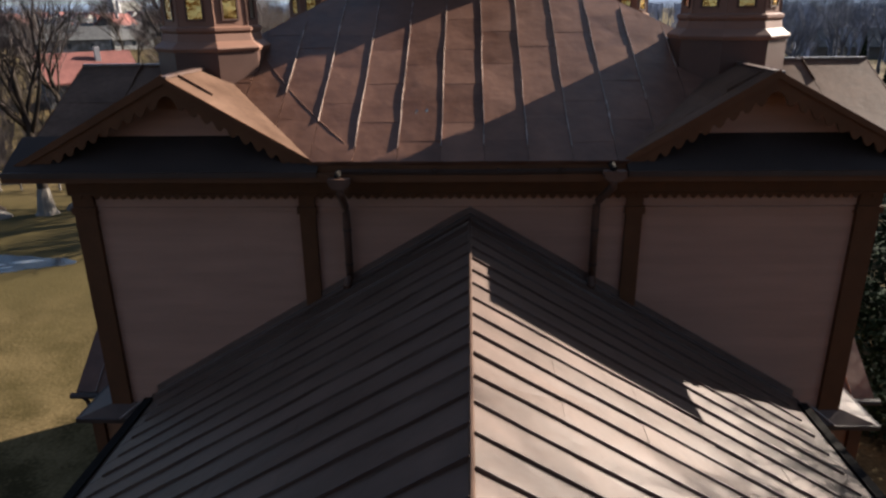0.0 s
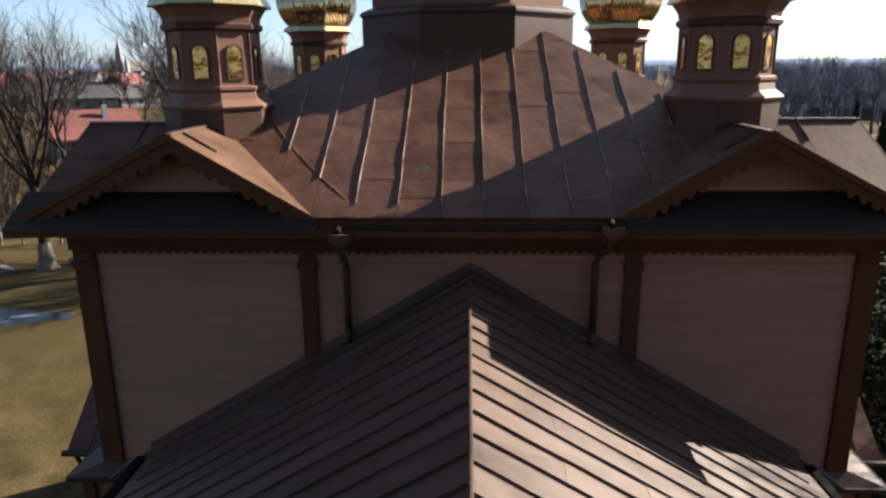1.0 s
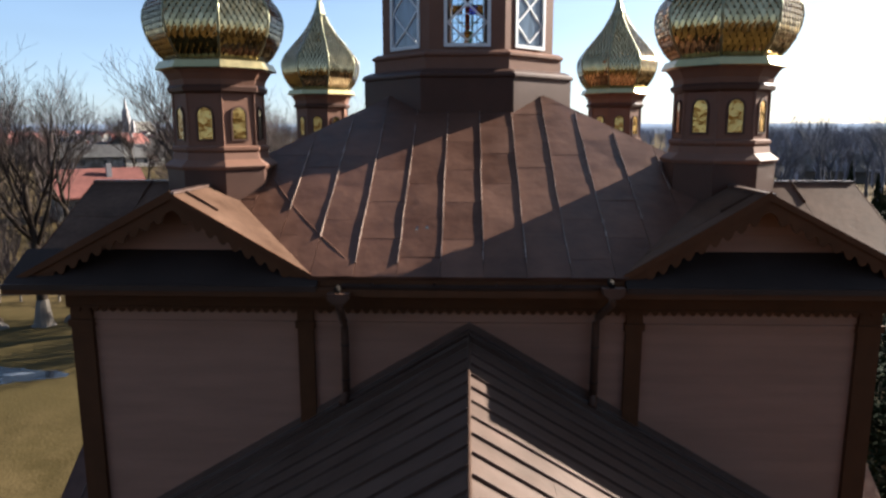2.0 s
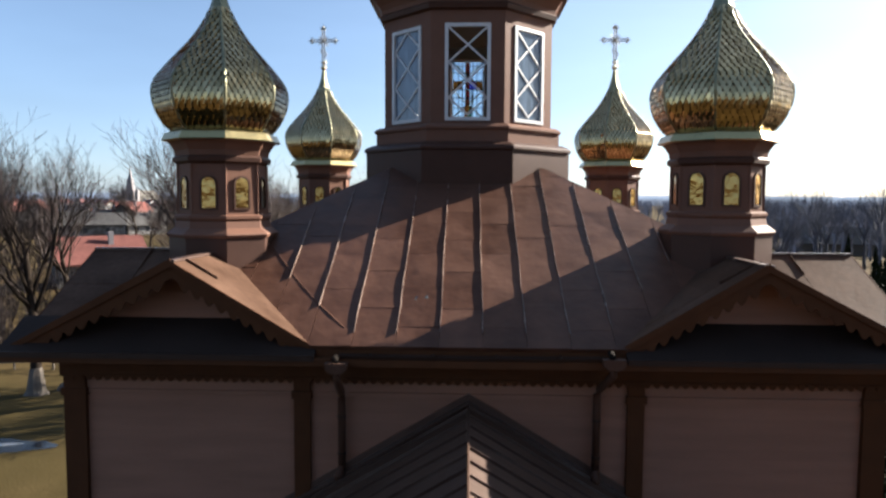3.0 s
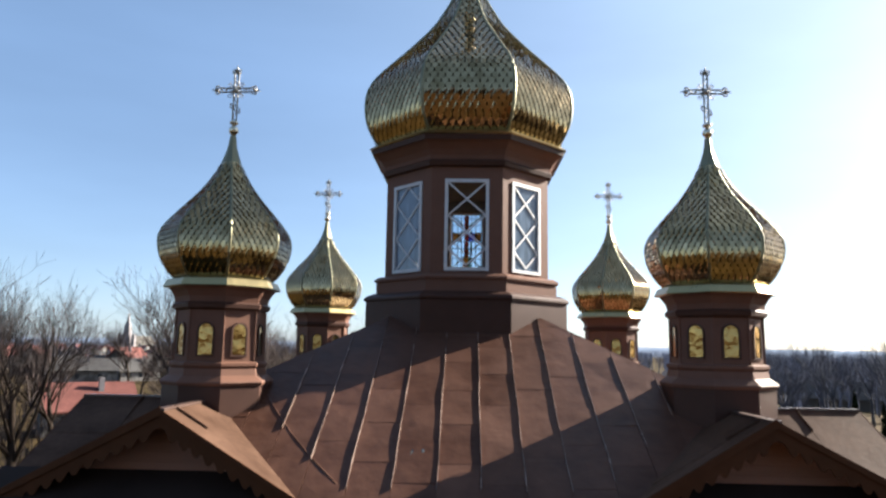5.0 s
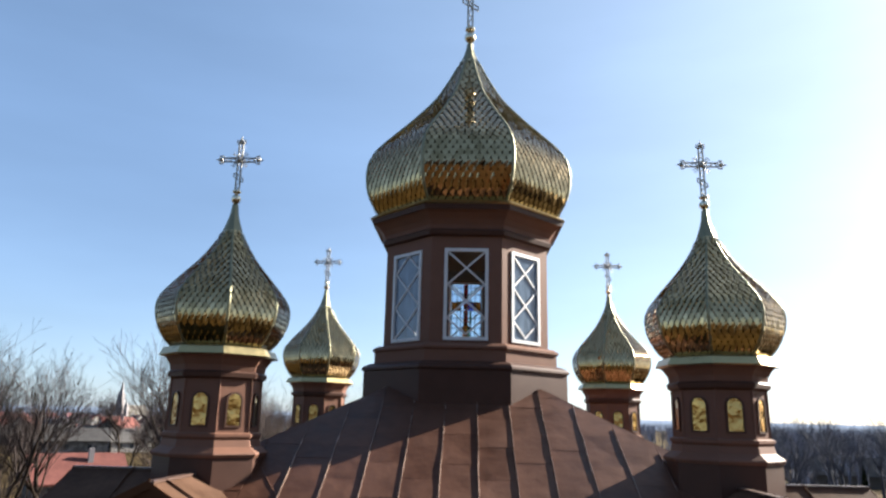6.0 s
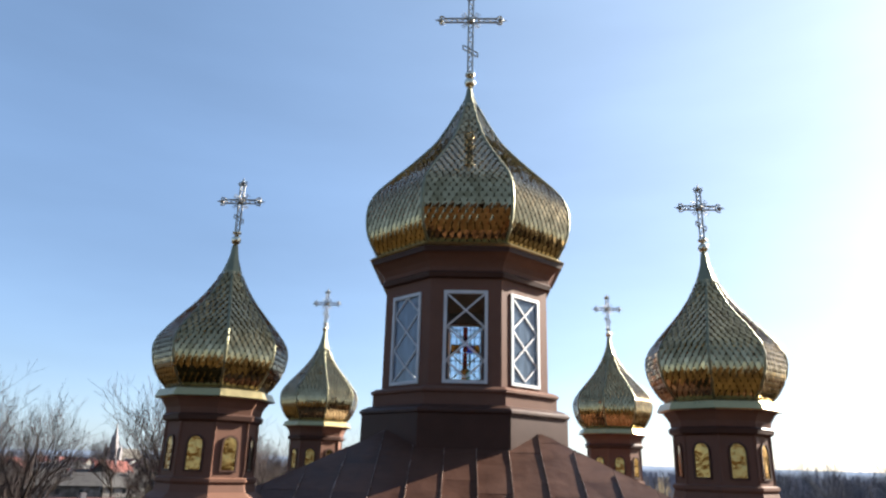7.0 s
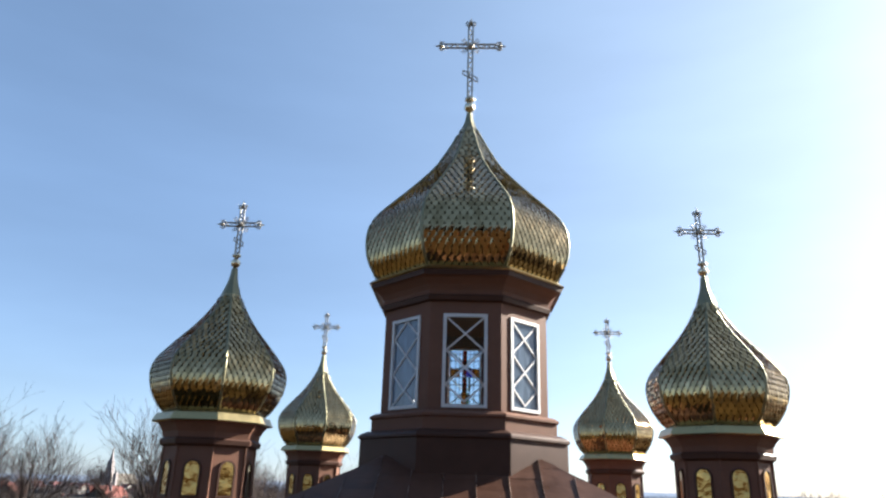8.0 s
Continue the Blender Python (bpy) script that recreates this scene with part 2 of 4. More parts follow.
def clip(poly, inside):
    """Cuts a convex outline of (u, v) by a convex outline that runs anticlockwise."""
    for (ax, ay), (bx, by) in zip(inside, inside[1:] + inside[:1]):
        out = []
        for p, q in zip(poly, poly[1:] + poly[:1]):
            dp = (bx - ax) * (p[1] - ay) - (by - ay) * (p[0] - ax)
            dq = (bx - ax) * (q[1] - ay) - (by - ay) * (q[0] - ax)
            if dp >= 0:
                out.append(p)
            if dp * dq < 0:
                t = dp / (dp - dq)
                out.append((p[0] + t * (q[0] - p[0]), p[1] + t * (q[1] - p[1])))
        poly = out
        if len(poly) < 3:
            return []
    return poly


rng = random.Random(7)


def sheet_slope(parent, origin, across, upward, outline, pitch, shift, length, height=0.035, thick=0.05, apron=0.0, top=0.0, singly=True, seam_area=None, seam_low=0.0, sheet_mat=None, seam_mat=None):
    """A roof slope of folded sheets: a deck, each sheet and each standing seam. outline: (u, v) anticlockwise, in metres along across and upward."""
    sheet_mat, seam_mat = sheet_mat or ROOF, seam_mat or SEAM
    o, u, v = Vector(origin), Vector(across).normalized(), Vector(upward).normalized()
    n = u.cross(v).normalized()
    deck = Mesh()
    deck.prism([o + u * a + v * b - n * thick for a, b in outline], n * (thick - 0.004))
    part("roof_deck", deck, sheet_mat, parent)
    us, vs = [p[0] for p in outline], [p[1] for p in outline]
    k = math.floor((min(us) - shift) / pitch)
    rest = Mesh()
    while shift + k * pitch < max(us):
        x0, x1 = shift + k * pitch, shift + (k + 1) * pitch
        y = min(vs) - (length * 0.5 if k % 2 else 0) - rng.uniform(0, 0.1)
        while y < max(vs):
            ring = clip([(x0 + .004, y), (x1 - .004, y), (x1 - .004, y + length), (x0 + .004, y + length)], outline)
            if len(ring) > 2:
                sheet = Mesh()
                lift = [rng.uniform(0.001, 0.009) for _ in range(3)]
                pts = []
                for a, b in ring:
                    fa, fb = (a - x0) / pitch, (b - y) / length
                    pts.append(o + u * a + v * b + n * (0.006 + lift[0] * fa + lift[1] * fb + 0.005 * (1 - fb)))
                # a shallow dent in the middle of each sheet
                c = sum(pts, Vector()) / len(pts) + n * rng.uniform(-0.007, 0.004)
                for i in range(len(pts)):
                    sheet.face([c, pts[i], pts[(i + 1) % len(pts)]])
                sheet.grid([[p - n * 0.012 for p in pts], pts])
                if singly:
                    part("roof_sheet", sheet, sheet_mat, parent)
                else:
                    rest.v, rest.f = rest.v + sheet.v, rest.f + [tuple(i + len(rest.v) for i in f) for f in sheet.f]
            y += length
        line = clip([(x0 - .008, min(vs) + apron), (x0 + .008, min(vs) + apron), (x0 + .008, max(vs) - top), (x0 - .008, max(vs) - top)], seam_area or outline)
        if len(line) > 2:
            y0, y1 = min(p[1] for p in line), max(p[1] for p in line)
            y0 = max(y0, min(vs) + seam_low * (max(vs) - min(vs)))
            if y1 - y0 > 0.15:
                seam = Mesh()
                steps = max(2, int((y1 - y0) / 0.5))
                rings = []
                for i in range(steps + 1):
                    w = rng.uniform(-0.006, 0.006)
                    h = height * rng.uniform(0.9, 1.1)
                    p = o + u * (x0 + w) + v * (y0 + (y1 - y0) * i / steps)
                    lean = rng.uniform(-0.007, 0.007)
                    rings.append([p - u * .008, p + u * .008, p + u * (.004 + lean) + n * h, p - u * (.004 - lean) + n * h])
                seam.grid(rings, caps=True)
                part("standing_seam", seam, seam_mat, parent)
        k += 1
    if rest.v:
        tagged(part("roof_sheets", rest, sheet_mat, parent), kind="stuff")


def scallops(mesh, a, b, drop, tooth, thick, normal, down=(0, 0, -1)):
    """A lace edging of rounded teeth with notches, hanging from the line a-b."""
    a, b, nrm, dn = Vector(a), Vector(b), Vector(normal), Vector(down)
    n = max(1, round((b - a).length / tooth))
    w = (b - a) / n
    for i in range(n):
        p = a + w * i
        pts = [p, p + w]
        for s, d in ((1.0, .30), (.86, .38), (.80, .62), (.68, .86), (.5, 1.0), (.32, .86), (.20, .62), (.14, .38), (0, .30)):
            pts.append(p + w * s + dn * drop * d)
        mesh.prism(pts, nrm * thick)

# ---------------------------------------------------------------- the ground


ground = Mesh()
ground.face([(-3000, -600, 0), (3000, -600, 0), (3000, 4000, 0), (-3000, 4000, 0)])
tagged(new("ground", ground.data("ground", GROUND)), "flat ground of dry tan grass with green patches", "ground", kind="structure")

# ---------------------------------------------------------------- the church's walls

HALF, WALL_TOP, EAVE = 5.40, 8.86, 9.075
PITCH = 0.548
church = thing("church", "wooden church with pinkish brown boarded walls and dark brown trim", "church")
core = Mesh()
core.box(-HALF + .05, -HALF + .05, 0, HALF - .05, HALF - .05, WALL_TOP)
part("wall", core, SIDING, church)
nave = Mesh()
nave.prism([(-4.3, -17, 0), (4.4, -17, 0), (4.4, -17, 5.5), (0.05, -17, 8.0), (-4.3, -17, 5.5)], (0, 17 - HALF, 0))
part("nave_wall", nave, BRICK, church)
BAYS = ((-5.16, -2.30), (-2.08, 2.16), (2.38, 5.22))
for x0, x1 in BAYS:
    z = 4.7
    while z < 8.28:
        b = Mesh()
        j = rng.uniform(-.002, .002)
        b.prism([(x0, -HALF + .05, z), (x0, -HALF + .018 + j, z), (x0, -HALF + .03, z + .136), (x0, -HALF + .05, z + .136)], (x1 - x0, 0, 0))
        part("board", b, SIDING, church)
        z += 0.14
    rail = Mesh()
    rail.box(x0, -HALF - .012, 8.29, x1, -HALF + .05, 8.345)
    rail.box(x0, -HALF + .012, 8.345, x1, -HALF + .05, 8.50)
    part("wall_rail", rail, SIDING, church)
for x0, x1 in ((-5.46, -5.16), (-2.30, -2.08), (2.16, 2.38), (5.22, 5.52)):
    p = Mesh()
    p.box(x0, -HALF - .045, 4.3, x1, -HALF + .05, 8.52)
    p.box(x0 - .025, -HALF - .07, 8.26, x1 + .025, -HALF + .05, 8.36)
    part("pilaster", p, TRIM, church, "dark brown corner board")
frieze = Mesh()
frieze.box(-5.5, -HALF - .06, 8.53, 5.56, -HALF + .06, 8.90)
part("frieze", frieze, TRIM, church, "dark brown frieze board")
lace = Mesh()
scallops(lace, (-5.4, -HALF - .075, 8.56), (5.46, -HALF - .075, 8.56), 0.085, 0.125, .02, (0, 1, 0))
part("lace_edging", lace, TRIM, church, "sawn scalloped lace edging under the eave")
soffit = Mesh()
soffit.box(-5.98, -5.98, 8.90, 6.0, 6.0, 8.94)
part("soffit", soffit, TRIM, church)
for x0, y0, x1, y1 in ((-6.0, -6.0, 6.02, -5.975), (-6.0, -5.97, -5.975, 6.0), (5.995, -5.97, 6.02, 6.0)):
    fascia = Mesh()
    fascia.box(x0, y0, 8.84, x1, y1, 8.93)
    part("fascia", fascia, TRIM, church)

# ---------------------------------------------------------------- roofs

main_roof = thing("main_roof", "brown hipped sheet-metal roof with tall standing seams", "roof", kind="structure")
E0 = 5.90
run = E0 - 0.9
slope_len = math.hypot(run, run * PITCH)

SEAM_AREA = [(-1.38, 0.1), (1.60, 0.1), (3.38, 2.50), (0.9, slope_len), (-0.9, slope_len), (-3.3, 2.35)]
for turn in range(4):
    q = Matrix.Rotation(turn * math.pi / 2, 3, "Z")
    sheet_slope(main_roof, q @ Vector((0, -E0, EAVE)), q @ Vector((1, 0, 0)), q @ Vector((0, 1, PITCH)),
                [(-1.95, 0), (2.02, 0), (4.6, (E0 - 4.6) * 1.139), (0.9, slope_len), (-0.9, slope_len), (-4.6, (E0 - 4.6) * 1.139)], 0.558, -0.33, 0.88, 0.036, apron=0.27, singly=(turn == 0), seam_area=SEAM_AREA)

GX, GH, GY = 3.76, 10.13, 5.86      # corner gables: ridge line, ridge height, front edge


def corner_gables(name, sx, sy):
    """Crossing gable roofs over one corner bay, with boarded tympanum and lace."""
    g = thing(name, "crossed gable roofs of brown sheet metal with scalloped bargeboards", "roof", group="corner gable roofs", kind="structure")
    drop = 1.13
    half_in = 1.92
    for axis in (0, 1):
        half_out, drop_out = (2.24, 1.165) if axis == 0 else (2.10, drop)

        def P(a, b, z):
            # a: across the ridge from the bay's middle, outward positive; b: along the ridge, outward
            return Vector((sx * (GX + a), sy * b, z)) if axis == 0 else Vector((sx * b, sy * (GX + a), z))
        for side, half in ((-1, half_in), (1, half_out)):
            rise = drop if side < 0 else drop_out
            o = P(side * half, GY, GH - rise)
            up = P(0, GY, GH) - o
            inward = P(side * half, 1.6, GH - rise) - o
            depth = inward.length
            L = up.length
            u_dir = inward.normalized()
            tilt = u_dir.cross(up).z
            if tilt > 0:
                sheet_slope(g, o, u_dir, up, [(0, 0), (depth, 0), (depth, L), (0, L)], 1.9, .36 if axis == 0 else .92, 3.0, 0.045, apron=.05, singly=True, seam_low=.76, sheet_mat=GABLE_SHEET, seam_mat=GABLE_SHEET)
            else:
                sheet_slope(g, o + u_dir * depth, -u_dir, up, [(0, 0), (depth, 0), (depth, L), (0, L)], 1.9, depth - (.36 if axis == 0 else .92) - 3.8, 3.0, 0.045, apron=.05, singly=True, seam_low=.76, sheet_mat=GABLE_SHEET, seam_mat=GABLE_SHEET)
            if axis == 0 and sy < 0 and side * sx < 0:
                # the front edge of the sheet is dressed up over the bargeboard
                verge = Mesh()
                back = P(side * half, GY - .42, GH - rise) - o
                rings = []
                for f, wide in ((.10, .30), (.35, .50), (.65, .85), (.88, 1.0), (.995, 1.0)):
                    e = o + up * f
                    lip = e + Vector((0, 0, .014 + .030 * wide))
                    rings.append([lip, e + back * .5 * wide + Vector((0, 0, .012 + .018 * wide)), e + back * wide + Vector((0, 0, .008))])
                verge.grid(rings, closed=False)
                part("verge_sheet", verge, GABLE_SHEET, g, "dressed-up sheet along the verge")
            # folded edge strip over the front of the sheets, then the bargeboard with lace
            strip = Mesh()
            crest = .050 if axis == 0 and sy < 0 and side * sx < 0 else .018
            s0, s1 = P(side * half, GY + .006, GH - rise), P(0, GY + .006, GH)
            strip.prism([s0 - Vector((0, 0, .065)), s1 - Vector((0, 0, .065)), s1 + Vector((0, 0, crest)), s0 + Vector((0, 0, .018))], P(0, .012, 0) - P(0, 0, 0))
            part("verge_strip", strip, TRIM, g)
            board = Mesh()
            d = P(0, GY - .05, GH) - P(0, GY - .02, GH)
            a0, a1 = P(side * half, GY - .01, GH - rise - .01), P(0, GY - .01, GH - .01)
            board.prism([a0, a1, a1 - Vector((0, 0, .20)), a0 - Vector((0, 0, .13))], d)
            part("bargeboard", board, TRIM, g)
            edge = Mesh()
            way = (a1 - a0)
            nrm = d.normalized()
            scallops(edge, a0 + way * .06 - Vector((0, 0, .12)) + nrm * .004, a1 - way * .04 - Vector((0, 0, .18)) + nrm * .004, 0.115, 0.185, .02, nrm)
            part("lace_edging", edge, TRIM, g)
        ridge = Mesh()
        ridge.beam(P(0, GY + .01, GH + .012), P(0, 2.2, GH + .012), .11, .03)
        part("ridge_cap", ridge, FLASH, g)
        tym = Mesh()
        d = P(0, HALF - .12, 0) - P(0, HALF - .02, 0)
        tym.prism([P(-half_in + .1, HALF - .02, GH - 1.10), P(half_out - .1, HALF - .02, GH - 1.10), P(0, HALF - .02, GH - .06)], d)
        part("tympanum", tym, SIDING, g, "pinkish brown boarded gable")
        z = 9.30
        while z < GH - .2:
            w = (GH - z - .14)
            b = Mesh()
            a = [P(-half_in / drop * w, HALF - .019, z), P(half_out / drop_out * w, HALF - .019, z), P(half_out / drop_out * w, HALF - .006, z + .012), P(-half_in / drop * w, HALF - .006, z + .012)]
            b.prism(a, Vector((0, 0, .122)))
            part("board", b, SIDING, g)
            z += .125
    return g


for sx, sy in ((-1, -1), (1, -1), (-1, 1), (1, 1)):
    corner_gables("gable_roof", sx, sy)

# the nave's roof below the walls
NR, NZ, NS = 0.05, 8.21, 0.588
nave_roof = thing("nave_roof", "brown standing-seam sheet-metal gable roof over the nave", "roof", kind="structure")
NL = 4.82
for side in (-1, 1):
    L = math.hypot(NL, NL * NS)
    eave = Vector((NR + side * NL, -HALF - .02, NZ - NL * NS))
    up = Vector((-side, 0, NS))
    if side < 0:
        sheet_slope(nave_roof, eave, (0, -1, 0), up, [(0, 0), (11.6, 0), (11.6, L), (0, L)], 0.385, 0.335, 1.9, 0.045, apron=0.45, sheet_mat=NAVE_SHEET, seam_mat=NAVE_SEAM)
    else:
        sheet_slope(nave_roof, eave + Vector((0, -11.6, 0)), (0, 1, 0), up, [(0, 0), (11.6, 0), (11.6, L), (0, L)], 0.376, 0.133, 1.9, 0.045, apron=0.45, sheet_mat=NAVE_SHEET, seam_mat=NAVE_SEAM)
cap = Mesh()
cap.prism([(NR - .034, -17, NZ - .012), (NR + .022, -17, NZ - .008), (NR + .004, -17, NZ + .036), (NR - .012, -17, NZ + .036)], (0, 17 - HALF - .01, 0))
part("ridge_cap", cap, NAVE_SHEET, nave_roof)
for side in (-1, 1):
    fl = Mesh()
    a = Vector((NR, -HALF - .02, NZ + .02))
    b = Vector((NR + side * (NL - .05), -HALF - .02, NZ + .02 - NL * NS))
    fl.prism([a, b, b + Vector((0, 0, .13)), a + Vector((0, 0, .13))], (0, .015, 0))
    fl.prism([a + Vector((0, 0, .015)), b + Vector((0, 0, .015)), b + Vector((0, -.14, .015)), a + Vector((0, -.14, .015))], (0, 0, .02))
    part("wall_flashing", fl, FLASH, nave_roof)
    edge = Mesh()
    e = Vector((NR + side * (NL + .005), -HALF - .02, NZ - NL * NS - .045))
    edge.beam(e, e + Vector((0, -11.6, 0)), .05, .10)
    part("eave_edge", edge, GUTTER, nave_roof)
    # a solid bar whose near-black colour stands for the trough's inner shade
    rim = Mesh()
    e = Vector((NR + side * (NL - .04), -HALF - .30, NZ - NL * NS + .05))
    rim.beam(e, e + Vector((0, -11.3, 0)), .12, .13)
    part("eave_gutter", rim, NEAR_BLACK, nave_roof, "thick dark eave gutter")

# ---------------------------------------------------------------- cupolas


def face_frame(k, a):
    """Place on face k of an eight-sided body: (along, height, outward)."""
    th = -math.pi / 2 + k * math.pi / 4
    n, t = Vector((math.cos(th), math.sin(th), 0)), Vector((-math.sin(th), math.cos(th), 0))
    return lambda s, z, out=0.0: n * (a + out) + t * s + Vector((0, 0, z))


def smooth_profile(points, steps):
    """Catmull-Rom through (z, a) points."""
    pts = [points[0]] + list(points) + [points[-1]]
    out = []
    for i in range(1, len(pts) - 2):
        p0, p1, p2, p3 = (Vector(p) for p in pts[i - 1:i + 3])
        for s in range(steps):
            t = s / steps
            out.append(0.5 * (2 * p1 + (p2 - p0) * t + (2 * p0 - 5 * p1 + 4 * p2 - p3) * t * t + (3 * p1 - p0 - 3 * p2 + p3) * t ** 3))
    out.append(Vector(points[-1]))
    return out


def dome(parent, points, width, singly, cap_from, lift):
    """An eight-sided onion dome under gilded shingles, with ribs."""
    prof = smooth_profile(points, 8)
    shell = Mesh()
    shell.octagon([(p[0], p[1] - .012) for p in prof])
    body = part("dome", shell, GAP_SHADE, parent, "gilded onion dome of pointed shingles")
    dist = [0.0]
    for p, q in zip(prof, prof[1:]):
        dist.append(dist[-1] + (q - p).length)

    def at(d):
        d = min(max(d, 0), dist[-1])
        for i in range(len(prof) - 1):
            if d <= dist[i + 1]:
                f = (d - dist[i]) / max(1e-6, dist[i + 1] - dist[i])
                return prof[i].lerp(prof[i + 1], f), (prof[i + 1] - prof[i]).normalized()
        return prof[-1], Vector((1, 0))
    t8 = math.tan(math.pi / 8)
    rest = Mesh()
    made = 0
    for k in (0, 1, 7, 2, 6, 3, 5, 4):
        row, d = 0, -width * .3
        while d < dist[-1] - width and at(d)[0][0] < cap_from:
            pm, _ = at(d + width * .4)
            half = pm[1] * t8
            n = max(1, round(2 * half / width))
            w = 2 * half / n
            for i in range(n + row % 2):
                s0 = -half + (i - (0.5 if row % 2 else 0)) * w
                shape = ((-.5, 1.2), (.5, 1.2), (.5, .60), (.07, .0), (-.07, .0), (-.5, .60))
                tip, lean = rng.uniform(-.003, .003), rng.uniform(-.003, .003)
                top, low = [], []
                for fs, fv in shape:
                    (z, a), tan = at(d + fv * width)
                    out = .004 + (1.25 - fv) * (lift + tip) * width / .15 + lean * fs
                    s = min(max(s0 + w * (.5 + fs * .84), -a * t8), a * t8)
                    pl = face_frame(k, a)
                    nz = Vector((-tan[1], tan[0]))
                    top.append(pl(s, z + out * nz[0], out * nz[1]))
                    low.append(pl(s, z, -.004))
                m = rest if (not singly or made >= 300) else Mesh()
                m.face(top)
                for j in (2, 3, 4):
                    m.face([low[j], low[j + 1], top[j + 1], top[j]])
                if m is not rest:
                    part("shingle", m, GOLD, body)
                    made += 1
            row += 1
            d += width * .78
    if rest.v:
        tagged(part("shingles", rest, GOLD, body), kind="stuff")
    for k in range(8):
        rib = Mesh()
        ang = math.pi / 8 + k * math.pi / 4
        pts = [(p[1] / math.cos(math.pi / 8) * math.cos(ang), p[1] / math.cos(math.pi / 8) * math.sin(ang), p[0]) for p in prof[::2]]
        rib.tube(pts, [(.24 if p[2] < cap_from else .12) * width for p in pts], 7)
        part("rib", rib, RIB, body, smooth=True)
    cap = Mesh()
    cap.octagon([(p[0], p[1] + .010) for p in prof if p[0] > cap_from - .02])
    part("spire_cap", cap, RIB, body, "plain sheet-metal cap of the dome")
    return body


def cross(parent, z0, top, arm, half, r, rays):
    """A three-armed lattice cross on a ball."""
    b = Mesh()
    b.ball((0, 0, z0 + r * 2.2), r * 2.4, 14, 9)
    b.tube([(0, 0, z0 - r * 2), (0, 0, z0 + r * 7)], r * .9, 8)
    b.octagon([(z0 + r * 5.2, r * 1.0), (z0 + r * 5.6, r * 2.0), (z0 + r * 6.6, r * 2.0), (z0 + r * 7.0, r * 1.0)])
    part("ball", b, BALL, parent, "pale metal ball", True)
    zb = z0 + r * 6.8
    g = r * 1.0
    post = Mesh()
    bar = Mesh()
    for s in (-1, 1):
        post.tube([(s * g, 0, zb), (s * g, 0, top - r)], r * .42, 6)
        bar.tube([(-half + r, 0, arm + s * g), (half - r, 0, arm + s * g)], r * .42, 6)
    n = int((top - zb) / (g * 2.4))
    for i in range(n):
        z = zb + (top - zb - r) * i / n
        s = 1 if i % 2 else -1
        post.tube([(-g * s, 0, z), (g * s, 0, z + (top - zb - r) / n)], r * .28, 4)
    n = int(half * 2 / (g * 2.4))
    for i in range(n):
        x = -half + r + (2 * half - 2 * r) * i / n
        s = 1 if i % 2 else -1
        bar.tube([(x, 0, arm - g * s), (x + (2 * half - 2 * r) / n, 0, arm + g * s)], r * .28, 4)
    part("post", post, SILVER, parent)
    part("crossbar", bar, SILVER, parent)
    sl = Mesh()
    zs = zb + (arm - zb) * .42
    w = half * .25
    for s in (-1, 1):
        sl.tube([(-w, 0, zs + w * .62 + s * g), (w, 0, zs - w * .62 + s * g)], r * .3, 6)
        sl.tube([(s * w, 0, zs - s * w * .62 - g), (s * w, 0, zs - s * w * .62 + g)], r * .3, 6)
    part("slanted_bar", sl, SILVER, parent)
    for c, d in (((-half, 0, arm), (-1, 0)), ((half, 0, arm), (1, 0)), ((0, 0, top - r), (0, 1))):
        f = Mesh()
        c = Vector(c)
        d = Vector((d[0], 0, d[1]))
        e = Vector((d.z, 0, -d.x))
        f.ball(c + d * r * .2, r * 1.25, 8, 5)
        f.tube([c + d * r * .9, c + d * r * 3.0], [r * .55, r * .12], 6)
        for k in (-1, 1):
            f.tube([c - d * r * 1.6 + e * k * r * .6, c - d * r * .9 + e * k * r * 1.9, c + d * r * .3 + e * k * r * 2.1, c + d * r * .9 + e * k * r * 1.5], r * .38, 6)
        part("finial", f, SILVER, parent)
    hub = Mesh()
    hub.ball((0, 0, arm), r * 1.7, 10, 6)
    part("hub", hub, SILVER, parent)
    for i in range(4 if rays else 0):
        a = math.pi / 4 + i * math.pi / 2
        for da in (-.18, 0, .18):
            ray = Mesh()
            ray.tube([(r * math.cos(a + da), 0, arm + r * math.sin(a + da)), (r * 5.2 * math.cos(a + da), 0, arm + r * 5.2 * math.sin(a + da))], r * .16, 4)
            part("ray", ray, SILVER, parent)


